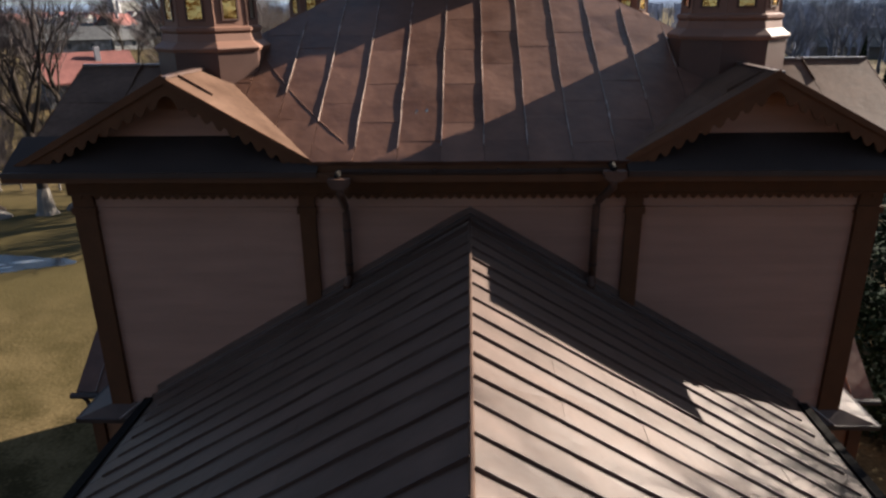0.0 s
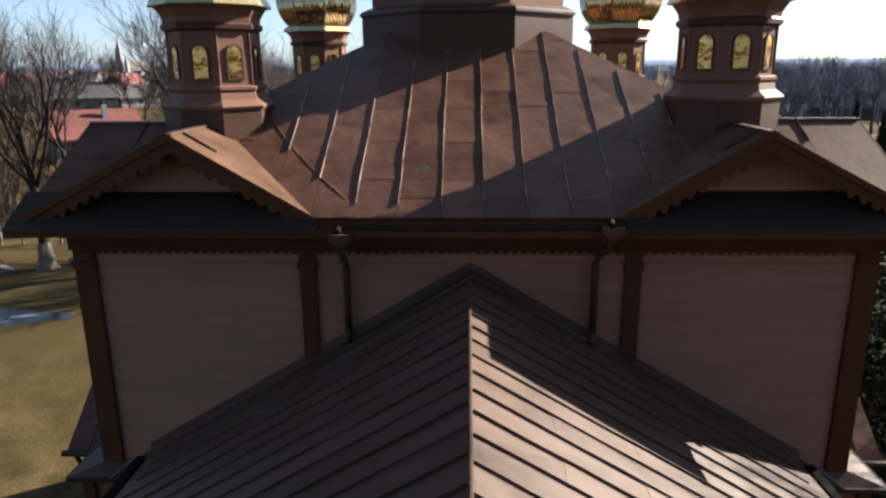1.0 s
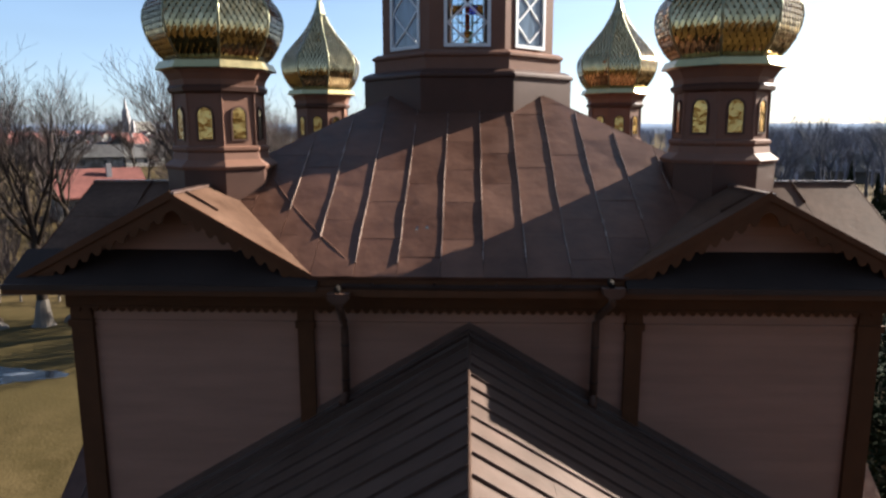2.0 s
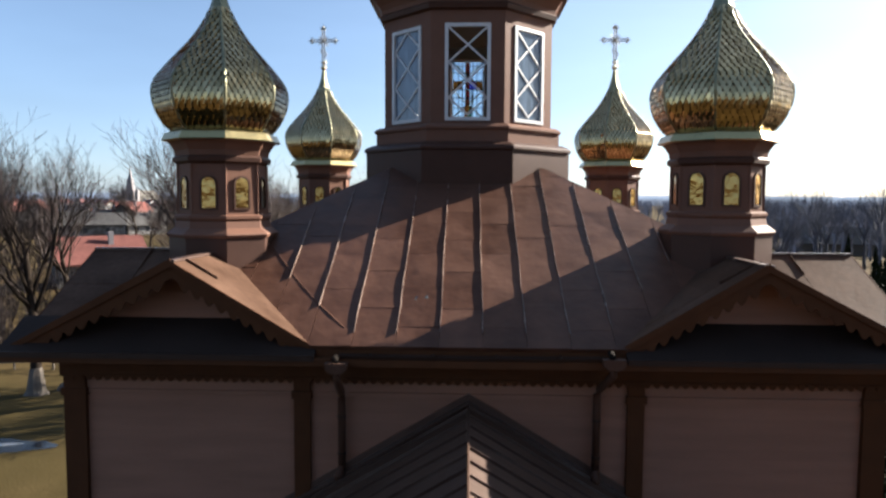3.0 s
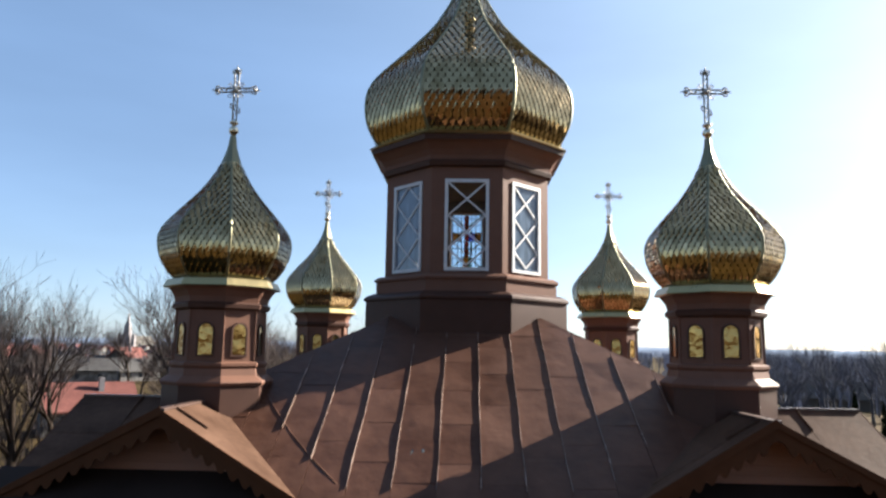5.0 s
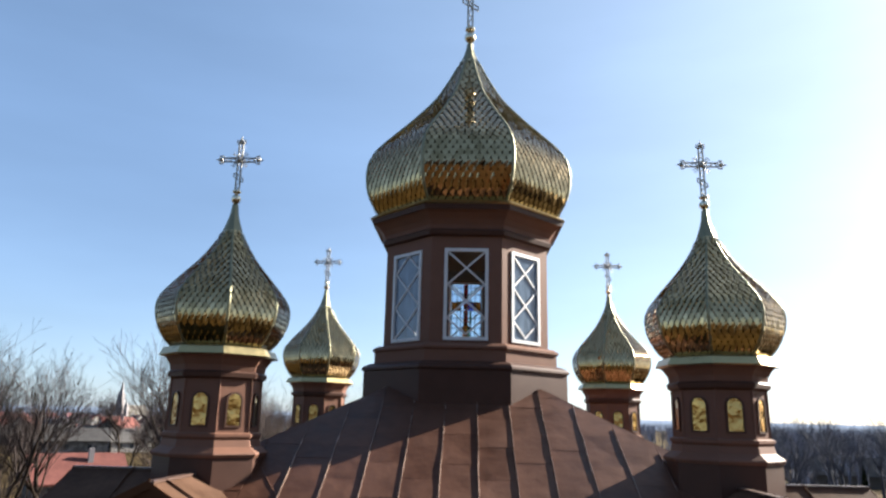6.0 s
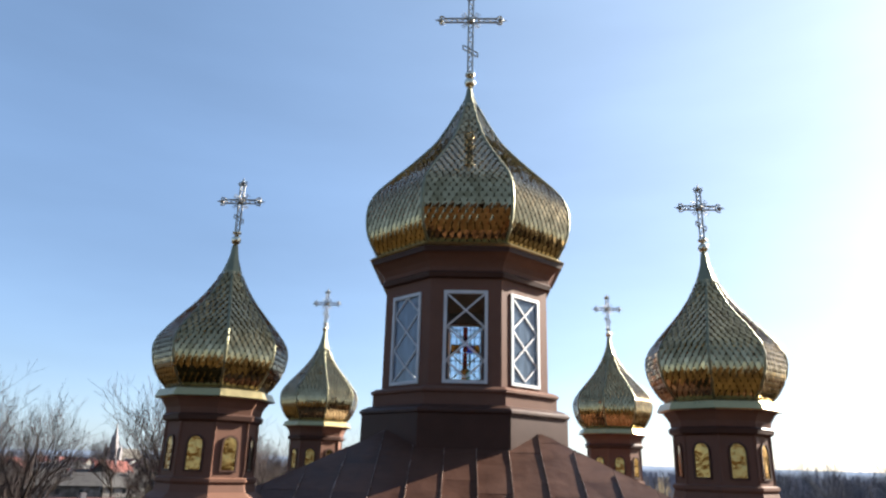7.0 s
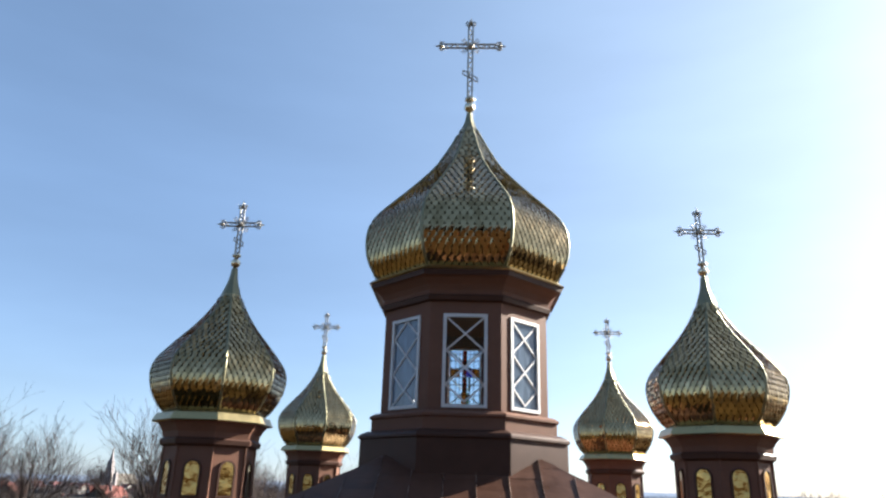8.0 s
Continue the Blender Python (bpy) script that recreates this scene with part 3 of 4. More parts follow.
def main_cupola():
    c = thing("main_cupola", "large eight-sided brown cupola with glazed lantern and gilded onion dome", "cupola")
    base = Mesh()
    base.octagon([(10.6, 1.99), (11.84, 1.99), (11.86, 2.03), (11.90, 2.03), (11.94, 1.99), (12.0, 1.86)])
    part("base", base, TOWER_DARK, c, "dark brown sheet-metal base")
    plinth = Mesh()
    plinth.octagon([(11.95, 1.80), (12.22, 1.80), (12.24, 1.84), (12.28, 1.84), (12.34, 1.74), (12.36, 1.58)])
    part("plinth", plinth, TOWER, c)
    A, th = 1.64, .14
    t8 = math.tan(math.pi / 8)
    z0, z1, wz0, wz1, ww = 12.3, 14.42, 12.42, 14.14, .40
    for k in range(8):
        w = Mesh()
        p = face_frame(k, A)
        h = A * t8
        hi = (A - th) * t8
        for out, e in ((0, h), (-th, hi)):
            ring = [p(-e, z0, out), p(e, z0, out), p(e, z1, out), p(-e, z1, out)]
            hole = [p(-ww, wz0, out), p(ww, wz0, out), p(ww, wz1, out), p(-ww, wz1, out)]
            for j in range(4):
                w.face([ring[j], ring[(j + 1) % 4], hole[(j + 1) % 4], hole[j]])
        a = [p(-ww, wz0, 0), p(ww, wz0, 0), p(ww, wz1, 0), p(-ww, wz1, 0)]
        b = [p(-ww, wz0, -th), p(ww, wz0, -th), p(ww, wz1, -th), p(-ww, wz1, -th)]
        w.grid([a, b])
        part("lantern_wall", w, TOWER, c)
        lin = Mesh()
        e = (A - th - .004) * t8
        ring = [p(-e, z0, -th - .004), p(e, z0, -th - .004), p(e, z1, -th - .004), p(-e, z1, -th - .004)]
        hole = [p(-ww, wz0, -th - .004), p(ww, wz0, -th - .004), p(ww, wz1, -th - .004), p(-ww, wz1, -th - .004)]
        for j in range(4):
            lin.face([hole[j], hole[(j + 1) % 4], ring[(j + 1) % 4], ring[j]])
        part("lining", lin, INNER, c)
        fr = Mesh()
        n = p(0, 0, 1) - p(0, 0, 0)
        b = .042
        for s0, s1, a0, a1 in ((-ww - .02, -ww + b, wz0 - .02, wz1 + .02), (ww - b, ww + .02, wz0 - .02, wz1 + .02), (-ww + b, ww - b, wz0 - .02, wz0 + b), (-ww + b, ww - b, wz1 - b, wz1 + .02)):
            fr.prism([p(s0, a0, -.03), p(s1, a0, -.03), p(s1, a1, -.03), p(s0, a1, -.03)], n * .055)
        win = part("window", fr, WHITE, c, "white framed lantern window with diamond glazing bars")
        iw, ih = ww - b, (wz1 - wz0) / 2 - b
        zc = (wz0 + wz1) / 2
        # crossing bars: two diamonds and a half, staggered on one face
        knots = ((0, 0), (.20, 1), (.41, 0), (.62, -1), (.83, 0), (1.0, 1)) if k == 7 else ((0, 1), (.39, -1), (.78, 1), (.97, 0))
        for e, out in ((-1, -.008), (1, -.012)):
            line = [p(e * x * iw, zc + ih - 2 * ih * f, out) for f, x in knots]
            for a0, b0 in zip(line, line[1:]):
                mun = Mesh()
                mun.beam(a0, b0, .032, .02, n)
                part("glazing_bar", mun, WHITE, win)
        gl = Mesh()
        gl.prism([p(-iw, wz0 + b, -.028), p(iw, wz0 + b, -.028), p(iw, wz1 - b, -.028), p(-iw, wz1 - b, -.028)], n * .006)
        pane = part("pane", gl, PANE if k in (0, 4) else FROST, win)
        pane.visible_shadow = False
        if k == 4:
            bits = (((-.085, .03, 12.50, 13.10), AMBER_GLASS), ((.03, .10, 12.50, 13.10), GREEN_GLASS), ((-.06, .05, 13.10, 13.46), RED_GLASS),
                    ((-.06, .05, 13.66, 14.08), RED_GLASS), ((-.06, .05, 13.48, 13.64), RED_GLASS), ((-.34, -.12, 13.47, 13.65), AMBER_GLASS),
                    ((.05, .18, 13.47, 13.65), BLUE_GLASS), ((.18, .34, 13.47, 13.65), AMBER_GLASS), ((.08, .13, 13.12, 13.44), GREEN_GLASS))
            for x in (-.34, -.21, -.115, .125, .21, .34):
                came = Mesh()
                came.beam(p(x, wz0 + b, -.058), p(x, wz1 - b, -.058), .017, .012, n)
                part("came", came, NEAR_BLACK, win, "dark lead came")
            for z in (12.62, 12.80, 13.05, 13.28, 13.46, 13.66, 13.84, 14.0):
                came = Mesh()
                came.beam(p(-ww + b, z, -.058), p(ww - b, z, -.058), .015, .012, n)
                part("came", came, NEAR_BLACK, win, "dark lead came")
            for (s0, s1, a0, a1), mat in bits:
                g = Mesh()
                g.prism([p(-s1, a0, -.05), p(-s0, a0, -.05), p(-s0, a1, -.05), p(-s1, a1, -.05)], n * .012)
                sp = part("stained_pane", g, mat, win, "stained glass piece")
                sp.visible_shadow = False
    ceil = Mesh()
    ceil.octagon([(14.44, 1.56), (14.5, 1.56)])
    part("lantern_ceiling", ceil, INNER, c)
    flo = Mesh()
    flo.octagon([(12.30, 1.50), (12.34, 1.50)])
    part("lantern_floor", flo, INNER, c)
    band = Mesh()
    band.octagon([(14.40, 1.66), (14.42, 1.72), (14.50, 1.74), (14.54, 1.70)])
    part("dark_band", band, TOWER_DARK, c)
    cove = Mesh()
    cove.octagon([(14.52, 1.68), (14.62, 1.70), (14.72, 1.76), (14.82, 1.86), (14.86, 1.92)])
    part("cornice", cove, TOWER, c)
    edge = Mesh()
    edge.octagon([(14.86, 1.95), (14.97, 1.97)])
    part("cornice_edge", edge, TOWER_DARK, c)
    rim = Mesh()
    rim.octagon([(14.96, 1.985), (14.975, 2.01), (15.045, 1.93), (15.08, 1.78)])
    part("gilt_rim", rim, GOLD_RIM, c)
    dome(c, [(15.02, 1.74), (15.22, 1.93), (15.5, 2.06), (15.85, 2.11), (16.2, 2.07), (16.5, 1.92), (16.88, 1.60), (17.33, 1.20), (17.88, .76), (18.3, .52), (18.6, .37), (19.06, .16), (19.3, .08), (19.5, .05)], .142, True, 18.98, .017)
    cross(c, 19.55, 22.15, 21.42, .72, .055, True)
    return c


def corner_cupola():
    c = thing("corner_cupola", "small eight-sided brown cupola with gilt blind windows and onion dome", "cupola", group="corner cupolas")
    base = Mesh()
    base.octagon([(9.2, .74), (10.36, .74)])
    part("base", base, TOWER_DARK, c, "dark sheet-metal base")
    fl = Mesh()
    fl.octagon([(10.355, .76), (10.40, .78), (10.42, .77), (10.50, .67), (10.60, .65)])
    part("flared_skirt", fl, TOWER, c)
    sill = Mesh()
    sill.octagon([(10.60, .64), (10.64, .67), (10.68, .67), (10.70, .63)])
    part("sill", sill, TOWER, c)
    body = Mesh()
    body.octagon([(10.69, .615), (11.5, .605)])
    part("drum", body, TOWER, c)
    for k in range(8):
        p = face_frame(k, .61)
        n = p(0, 0, 1) - p(0, 0, 0)
        w, z0, zs = .105, 10.80, 11.15

        def arch(e, out):
            pts = [p(-w - e, z0 - e, out), p(w + e, z0 - e, out)]
            for i in range(9):
                a = math.pi * i / 8
                pts.append(p((w + e) * math.cos(a), zs + (w + e) * math.sin(a), out))
            return pts
        fr = Mesh()
        fr.grid([arch(.026, -.01), arch(.026, .024), arch(.0, .024), arch(.0, -.01)])
        win = part("window", fr, TOWER_DARK, c, "arched blind window with dark frame")
        gl = Mesh()
        gl.prism(arch(.0, .0), n * .012)
        part("pane", gl, GOLD_PANE, win, "polished gilt pane")
        corner = Mesh()
        ang = -math.pi / 2 + math.pi / 8 + k * math.pi / 4
        r = .612 / math.cos(math.pi / 8)
        corner.tube([(r * math.cos(ang), r * math.sin(ang), 10.70), (r * math.cos(ang), r * math.sin(ang), 11.46)], .018, 6)
        part("corner_bead", corner, TOWER, c)
    band = Mesh()
    band.octagon([(11.46, .62), (11.49, .67), (11.55, .68), (11.58, .65)])
    part("dark_band", band, TOWER_DARK, c)
    cove = Mesh()
    cove.octagon([(11.57, .64), (11.66, .655), (11.74, .70), (11.82, .765)])
    part("cornice", cove, TOWER, c)
    rim = Mesh()
    rim.octagon([(11.80, .80), (11.815, .822), (11.915, .772), (11.925, .765), (11.965, .62)])
    part("gilt_rim", rim, GOLD_RIM, c)
    dome(c, [(11.93, .64), (12.05, .76), (12.28, .88), (12.52, .925), (12.70, .89), (12.88, .77), (13.08, .61), (13.25, .47), (13.4, .36), (13.58, .25), (13.76, .165), (13.95, .10), (14.12, .055), (14.30, .034)], .096, False, 13.80, .026)
    cross(c, 14.32, 15.44, 15.08, .31, .033, True)
    return c


GOLD_PANE = material("gilt_pane", (0.37, 0.238, 0.088), 0.05, 1.0, 0.25, 4, 4, 0.40, depth=0.05, rough_spread=0.02, per_object=0.5)
main_cupola()
first = corner_cupola()
first.location = (-3.8, -3.8, 0)
for x, y in ((3.8, -3.8), (-3.8, 3.8), (3.8, 3.8)):
    c = copy_thing(first, pose(x, y, 0))
    if x > 0 and y < 0:
        for piece in c.children:
            if piece.name.split(".")[0] in ("base", "flared_skirt", "sill", "drum", "window", "corner_bead"):
                piece.location.z += .09

# ---------------------------------------------------------------- eaves, gutters and lower roofs


def pent_roof(name, pts, label):
    """A thin sheet-metal slope from four corners, lower edge first."""
    t = thing(name, label, "roof", kind="structure")
    a, b, c, d = (Vector(p) for p in pts)
    n = (b - a).cross(d - a).normalized()
    m = Mesh()
    m.prism([a - n * .04, b - n * .04, c - n * .04, d - n * .04], n * .04)
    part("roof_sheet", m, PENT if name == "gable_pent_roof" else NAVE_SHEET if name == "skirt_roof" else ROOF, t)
    drip = Mesh()
    drip.beam(a - Vector((0, 0, .025)), b - Vector((0, 0, .025)), .03, .07)
    part("drip_edge", drip, GUTTER, t)
    k = max(1, int((b - a).length / .62))
    for i in range(1, 0 if name == 'gable_pent_roof' else k):
        f = i / k
        s = Mesh()
        s.beam(a.lerp(b, f) + n * .012, d.lerp(c, f) + n * .012, .016, .03, n)
        part("standing_seam", s, SEAM, t)
    return t


for sx in (-1, 1):
    inner = 1.9
    lo = [(-6.0, -6.0, 8.965), (-inner, -6.0, 8.965), (-inner, -5.39, 9.34), (-6.0, -5.39, 9.34)] if sx < 0 else \
         [(inner + .12, -6.0, 8.965), (6.04, -6.0, 8.965), (6.04, -5.39, 9.34), (inner + .12, -5.39, 9.34)]
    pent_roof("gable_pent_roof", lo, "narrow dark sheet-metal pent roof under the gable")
    side = [(-6.0, 6.0, 8.965), (-6.0, -6.0, 8.965), (-5.39, -5.39, 9.34), (-5.39, 5.39, 9.34)] if sx < 0 else \
           [(6.04, -6.0, 8.965), (6.04, 6.0, 8.965), (5.43, 5.39, 9.34), (5.43, -5.39, 9.34)]
    pent_roof("side_pent_roof", side, "narrow dark sheet-metal pent roof along the side eave")

filler = Mesh()
filler.box(-1.95, -5.87, 8.93, 2.05, -5.84, 9.03)
part("eave_board", filler, TRIM, church)
gut = thing("eave_gutter", "dark brown half-round eave gutter below the hipped roof", "gutter")
g = Mesh()
rings = []
for x in (-1.60, -.8, 0, .8, 1.78):
    sag = -.012 * math.cos(x)
    rings.append([(x, -5.935 + .06 * math.cos(a), 8.985 + sag + .07 * math.sin(a)) for a in [math.pi + math.pi * i / 8 for i in range(9)]] +
                 [(x, -5.935 + .052 * math.cos(a), 8.985 + sag + .062 * math.sin(a)) for a in [2 * math.pi - math.pi * i / 8 for i in range(9)]])
g.grid(rings, caps=True)
part("trough", g, GUTTER, gut)
for x in (-1.2, -.4, .4, 1.2):
    h = Mesh()
    h.beam((x, -6.0, 8.985), (x, -5.88, 8.99), .025, .012)
    part("bracket", h, GUTTER, gut)



def downpipe(x, xw, z, end):
    t = thing("downpipe", "brown metal downpipe with a rain hopper on the boarded wall", "downpipe", group="wall downpipes")
    h = Mesh()
    h.prism([(x - .14, -6.14, z + .05), (x + .14, -6.14, z + .05), (x + .13, -6.14, z - .03), (x + .07, -6.14, z - .08), (x - .07, -6.14, z - .08), (x - .13, -6.14, z - .03)], (0, .12, 0))
    part("hopper", h, HOPPER, t, "lighter brown rain hopper")
    s = Mesh()
    s.tube([(x - .02, -5.97, z + .10), (x - .02, -6.06, z + .08), (x - .02, -6.08, z + .03)], .045, 8)
    part("spout", s, NEAR_BLACK, t, smooth=True)
    p = Mesh()
    p.tube([(x, -6.08, z - .06), (x, -6.05, z - .16), (xw + .01, -5.60, z - .46), (xw, -5.51, z - .56), (xw, -5.50, z - .72), (xw, -5.50, end + .10)], .052, 10)
    part("pipe", p, HOPPER, t, smooth=True)
    f = Mesh()
    f.tube([(xw, -5.50, end + .16), (xw, -5.52, end + .06), (xw - .03, -5.66, end - .02)], .058, 10)
    part("outlet", f, HOPPER, t, smooth=True)
    for zc in (8.05, 7.55):
        if zc > end + .2:
            c = Mesh()
            c.tube([(xw, -5.50, zc - .015), (xw, -5.50, zc + .015)], .060, 10)
            part("clamp", c, GUTTER, t)


HOPPER = material("hopper_metal", (0.066, 0.033, 0.022), 0.6, 0.0, 0.2, 5, 40, 0.15, spec=0.12)
downpipe(-1.60, -1.64, 8.86, 7.28)
downpipe(1.83, 1.74, 8.95, 7.28)

# lower skirts round the foot of the tall walls, and the side arms
for sx in (-1, 1):
    x0, x1 = (-5.95, -4.6) if sx < 0 else (4.75, 6.04)
    xt0, xt1 = (-5.44, -4.6) if sx < 0 else (4.75, 5.52)
    pent_roof("skirt_roof", [(x0, -5.64, 5.06), (x1, -5.64, 5.06), (xt1, -5.42, 5.23), (xt0, -5.42, 5.23)], "low sheet-metal skirt roof at the wall's foot")
    if sx < 0:
        c = [(-5.95, -4.4, 5.06), (-5.95, -5.64, 5.06), (-5.44, -5.42, 5.23), (-5.44, -4.4, 5.23)]
    else:
        c = [(6.04, -5.64, 5.06), (6.04, -4.4, 5.06), (5.52, -4.4, 5.23), (5.52, -5.42, 5.23)]
    pent_roof("skirt_roof", c, "low sheet-metal skirt roof at the wall's foot")
    low = Mesh()
    a, b = (-5.72, -4.4) if sx < 0 else (4.5, 5.80)
    low.box(a, -5.50, 0, b, -4.45, 5.03)
    part("lower_wall", low, BRICK, church, "orange-brown boarded lower wall")
    for xc in ((-5.68, -5.1) if sx < 0 else (5.15, 5.76)):
        post = Mesh()
        post.box(xc - .09, -5.56, 0, xc + .09, -5.48, 5.02)
        part("corner_board", post, TRIM, church)
    arm = Mesh()
    a, b = (-6.35, -5.3) if sx < 0 else (5.3, 6.45)
    arm.prism([(a, -4.2, 0), (a, 4.2, 0), (a, 4.2, 4.9), (a, 0, 8.05), (a, -4.2, 4.9)], (b - a, 0, 0))
    part("side_arm", arm, BRICK, church, "orange-brown boarded side arm")
    roof = thing("side_arm_roof", "dark sheet-metal gable roof over the side arm", "roof", kind="structure")
    L = math.hypot(4.5, 4.5 * .76)
    for sy in (-1, 1):
        up = Vector((0, -sy, .76))
        w = 1.2
        xs = -6.62 if sx < 0 else 5.42
        if sy < 0:
            sheet_slope(roof, (xs, -4.5, 4.83), (1, 0, 0), up, [(0, 0), (w, 0), (w, L), (0, L)], .5, .35, 2.0, .04)
        else:
            sheet_slope(roof, (xs + w, 4.5, 4.83), (-1, 0, 0), up, [(0, 0), (w, 0), (w, L), (0, L)], .5, .35, 2.0, .04)
    gt = Mesh()
    gt.tube([(-6.68 if sx < 0 else 5.5, -4.56, 4.80), (-5.5 if sx < 0 else 6.68, -4.56, 4.80)], .055, 8)
    part("eave_gutter", gt, GUTTER, roof)
pipe = thing("corner_downpipe", "thin dark downpipe at the lower wall's corner", "downpipe")
p = Mesh()
p.tube([(-6.45, -4.56, 4.76), (-6.42, -4.52, 4.6), (-6.40, -4.30, 4.3), (-6.40, -4.28, 4.1), (-6.40, -4.28, .1)], .045, 8)
part("pipe", p, GUTTER, pipe, smooth=True)

# folded valley where the hipped roof meets the corner gable
line = [(-1.55, -5.89), (-1.57, -5.60), (-1.72, -5.44), (-2.05, -5.10), (-2.42, -4.66), (-2.75, -4.22), (-3.0, -3.85)]
for (xa, ya), (xb, yb) in zip(line, line[1:]):
    v = Mesh()
    v.beam((xa, ya, EAVE + PITCH * (ya + E0) + .014), (xb, yb, EAVE + PITCH * (yb + E0) + .012), .015, .010)
    part("valley_fold", v, ROOF, main_roof)

# ---------------------------------------------------------------- trees


def grow(rnd, p, d, length, radius, level, levels, wood, twigs, spread):
    """One branch and all that grows from it."""
    pts, rad = [p], [radius]
    n = 4 if level < 2 else 3
    for i in range(n):
        d = (d + Vector((rnd.uniform(-1, 1), rnd.uniform(-1, 1), rnd.uniform(-.5, .9))) * .13).normalized()
        p = p + d * length / n
        pts.append(p)
        rad.append(max(.007, radius * (1 - .62 * (i + 1) / n)))
    (wood if level < 2 else twigs).tube(pts, rad, 7 if level == 0 else 5 if level == 1 else 3)
    if level >= levels:
        return
    kids = spread[level]
    for i in range(kids):
        f = rnd.uniform(.30 if level else .50, 1.0)
        j = min(n - 1, int(f * n))
        q = pts[j].lerp(pts[j + 1], f * n - j)
        a = rnd.uniform(0, 6.283)
        side = d.cross(Vector((math.cos(a), math.sin(a), .3))).normalized()
        nd = (d * rnd.uniform(.55, 1.0) + side * rnd.uniform(.45, .8) + Vector((0, 0, .38))).normalized()
        grow(rnd, q, nd, length * rnd.uniform(.45, .68), rad[j] * rnd.uniform(.42, .6), level + 1, levels, wood, twigs, spread)


def bare_tree(seed, height, spread, at, label, bark=None, twig=None):
    rnd = random.Random(seed)
    t = thing("bare_tree", label, "tree", at, group="bare trees")
    wood, twigs = Mesh(), Mesh()
    grow(rnd, Vector((0, 0, -.2)), Vector((0, 0, 1)), height * .62, height * .025, 0, len(spread), wood, twigs, spread)
    part("trunk", wood, bark or BARK, t, smooth=True)
    part("crown", twigs, twig or TWIG, t, "leafless twiggy crown")
    return t


near = [bare_tree(11 + i, 1.0 * h, (9, 8, 7, 4), at, "tall leafless tree with thin bare twigs") for i, (h, at) in enumerate((
    (13.6, (-23.9, 22.3, 0)), (12.2, (-36.0, 46.0, 0)), (13.0, (-62.0, 112.0, 0))))]
rt = random.Random(5)
for i, (x, y, s) in enumerate(((-58, 60, .9), (-70, 50, .8), (-40, 40, 1.0), (-66, 90, .85), (-29, 62, 1.0), (-38, 95, 1.0),
                               (-21, 60, .9), (-16, 75, 1.05), (21, 1.5, 1.1), (26, 12, .95), (-75, 70, .8), (-11.0, 26.3, .95), (-15.0, 24.0, 1.0), (-13.0, 30.0, .9))):
    c = copy_thing(near[i % 3], pose(x, y, 0, 0, 0, 60 * i + 17) @ Matrix.Scale(s, 4))
    c.scale = (s, s, s)
# the trees that shade the nave roof and the lawn
for kind_of, x, y, turn, k in ((1, 14.2, -.9, 257, .92), (0, 9.5, -6.0, 110, .74), (2, 22.5, -2.6, 317, 1.3), (0, -9.5, 23.0, 70, .8), (2, -7.5, 28.0, 150, .75), (1, -12.0, 21.0, 200, .7)):
    c = copy_thing(near[kind_of], pose(x, y, 0, 0, 0, turn))
    c.scale = (k, k, k)
# bark and twigs lightened towards blue-grey, so the colour carries the haze
GROVE = material("grove_hazed", (0.085, 0.086, 0.102), 0.9, 0.0, 0.35, 2, 20, 0.0, per_object=0.5, spec=0.05)
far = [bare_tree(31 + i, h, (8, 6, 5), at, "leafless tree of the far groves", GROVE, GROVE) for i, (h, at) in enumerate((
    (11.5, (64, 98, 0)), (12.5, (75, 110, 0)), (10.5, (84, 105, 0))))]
for i in range(230):
    if i < 120:                     # the grove on the sunny side
        y = rt.uniform(70, 260)
        x = y * rt.uniform(.36, .78) + 10
    elif i < 200:                   # among the town's gardens
        y = rt.uniform(210, 460)
        x = -y * rt.uniform(.30, .85) - 8
    else:
        y = rt.uniform(150, 400)
        x = y * rt.uniform(-.28, .34)
    s = rt.uniform(.7, 1.12)
    c = copy_thing(far[i % 3], pose(x, y, 0, 0, 0, rt.uniform(0, 360)))
    c.scale = (s, s, s * rt.uniform(.9, 1.1))


def spruce(seed, h, at):
    rnd = random.Random(seed)
    t = thing("conifer", "dark green conifer with drooping dense boughs", "tree", at, group="conifers")
    w = Mesh()
    w.tube([(0, 0, 0), (0, 0, h)], [h * .018, .01], 6)
    part("trunk", w, BARK, t)
    c = Mesh()
    for i in range(420):
        f = rnd.random() ** .8
        z = h * (.08 + .9 * f)
        r = h * .19 * (1 - f) * rnd.uniform(.5, 1.1) + .08
        a = rnd.uniform(0, 6.283)
        d = Vector((math.cos(a), math.sin(a), -.25))
        q = Vector((0, 0, z))
        e = q + d * r
        s = Vector((-math.sin(a), math.cos(a), 0)) * r * .22
        m = q.lerp(e, .55)
        c.face([q, m - s - Vector((0, 0, .08)), e, m + s - Vector((0, 0, .08))])
        c.face([q, m + Vector((0, 0, .1)), e, m - Vector((0, 0, .14))])
    part("crown", c, PINE, t)
    return t


spr = spruce(3, 9.0, (38, 48, 0))
for x, y, s in ((45, 60, .9), (58, 66, 1.05), (30, 44, .6), (25, 26, .42), (22.5, 20, .36), (27, 30, .5), (-95, 210, 1.0), (-150, 260, 1.1), (70, 95, 1.0)):
    c = copy_thing(spr, pose(x, y, 0, 0, 0, x * 7))
    c.scale = (s, s, s)

# ---------------------------------------------------------------- the town


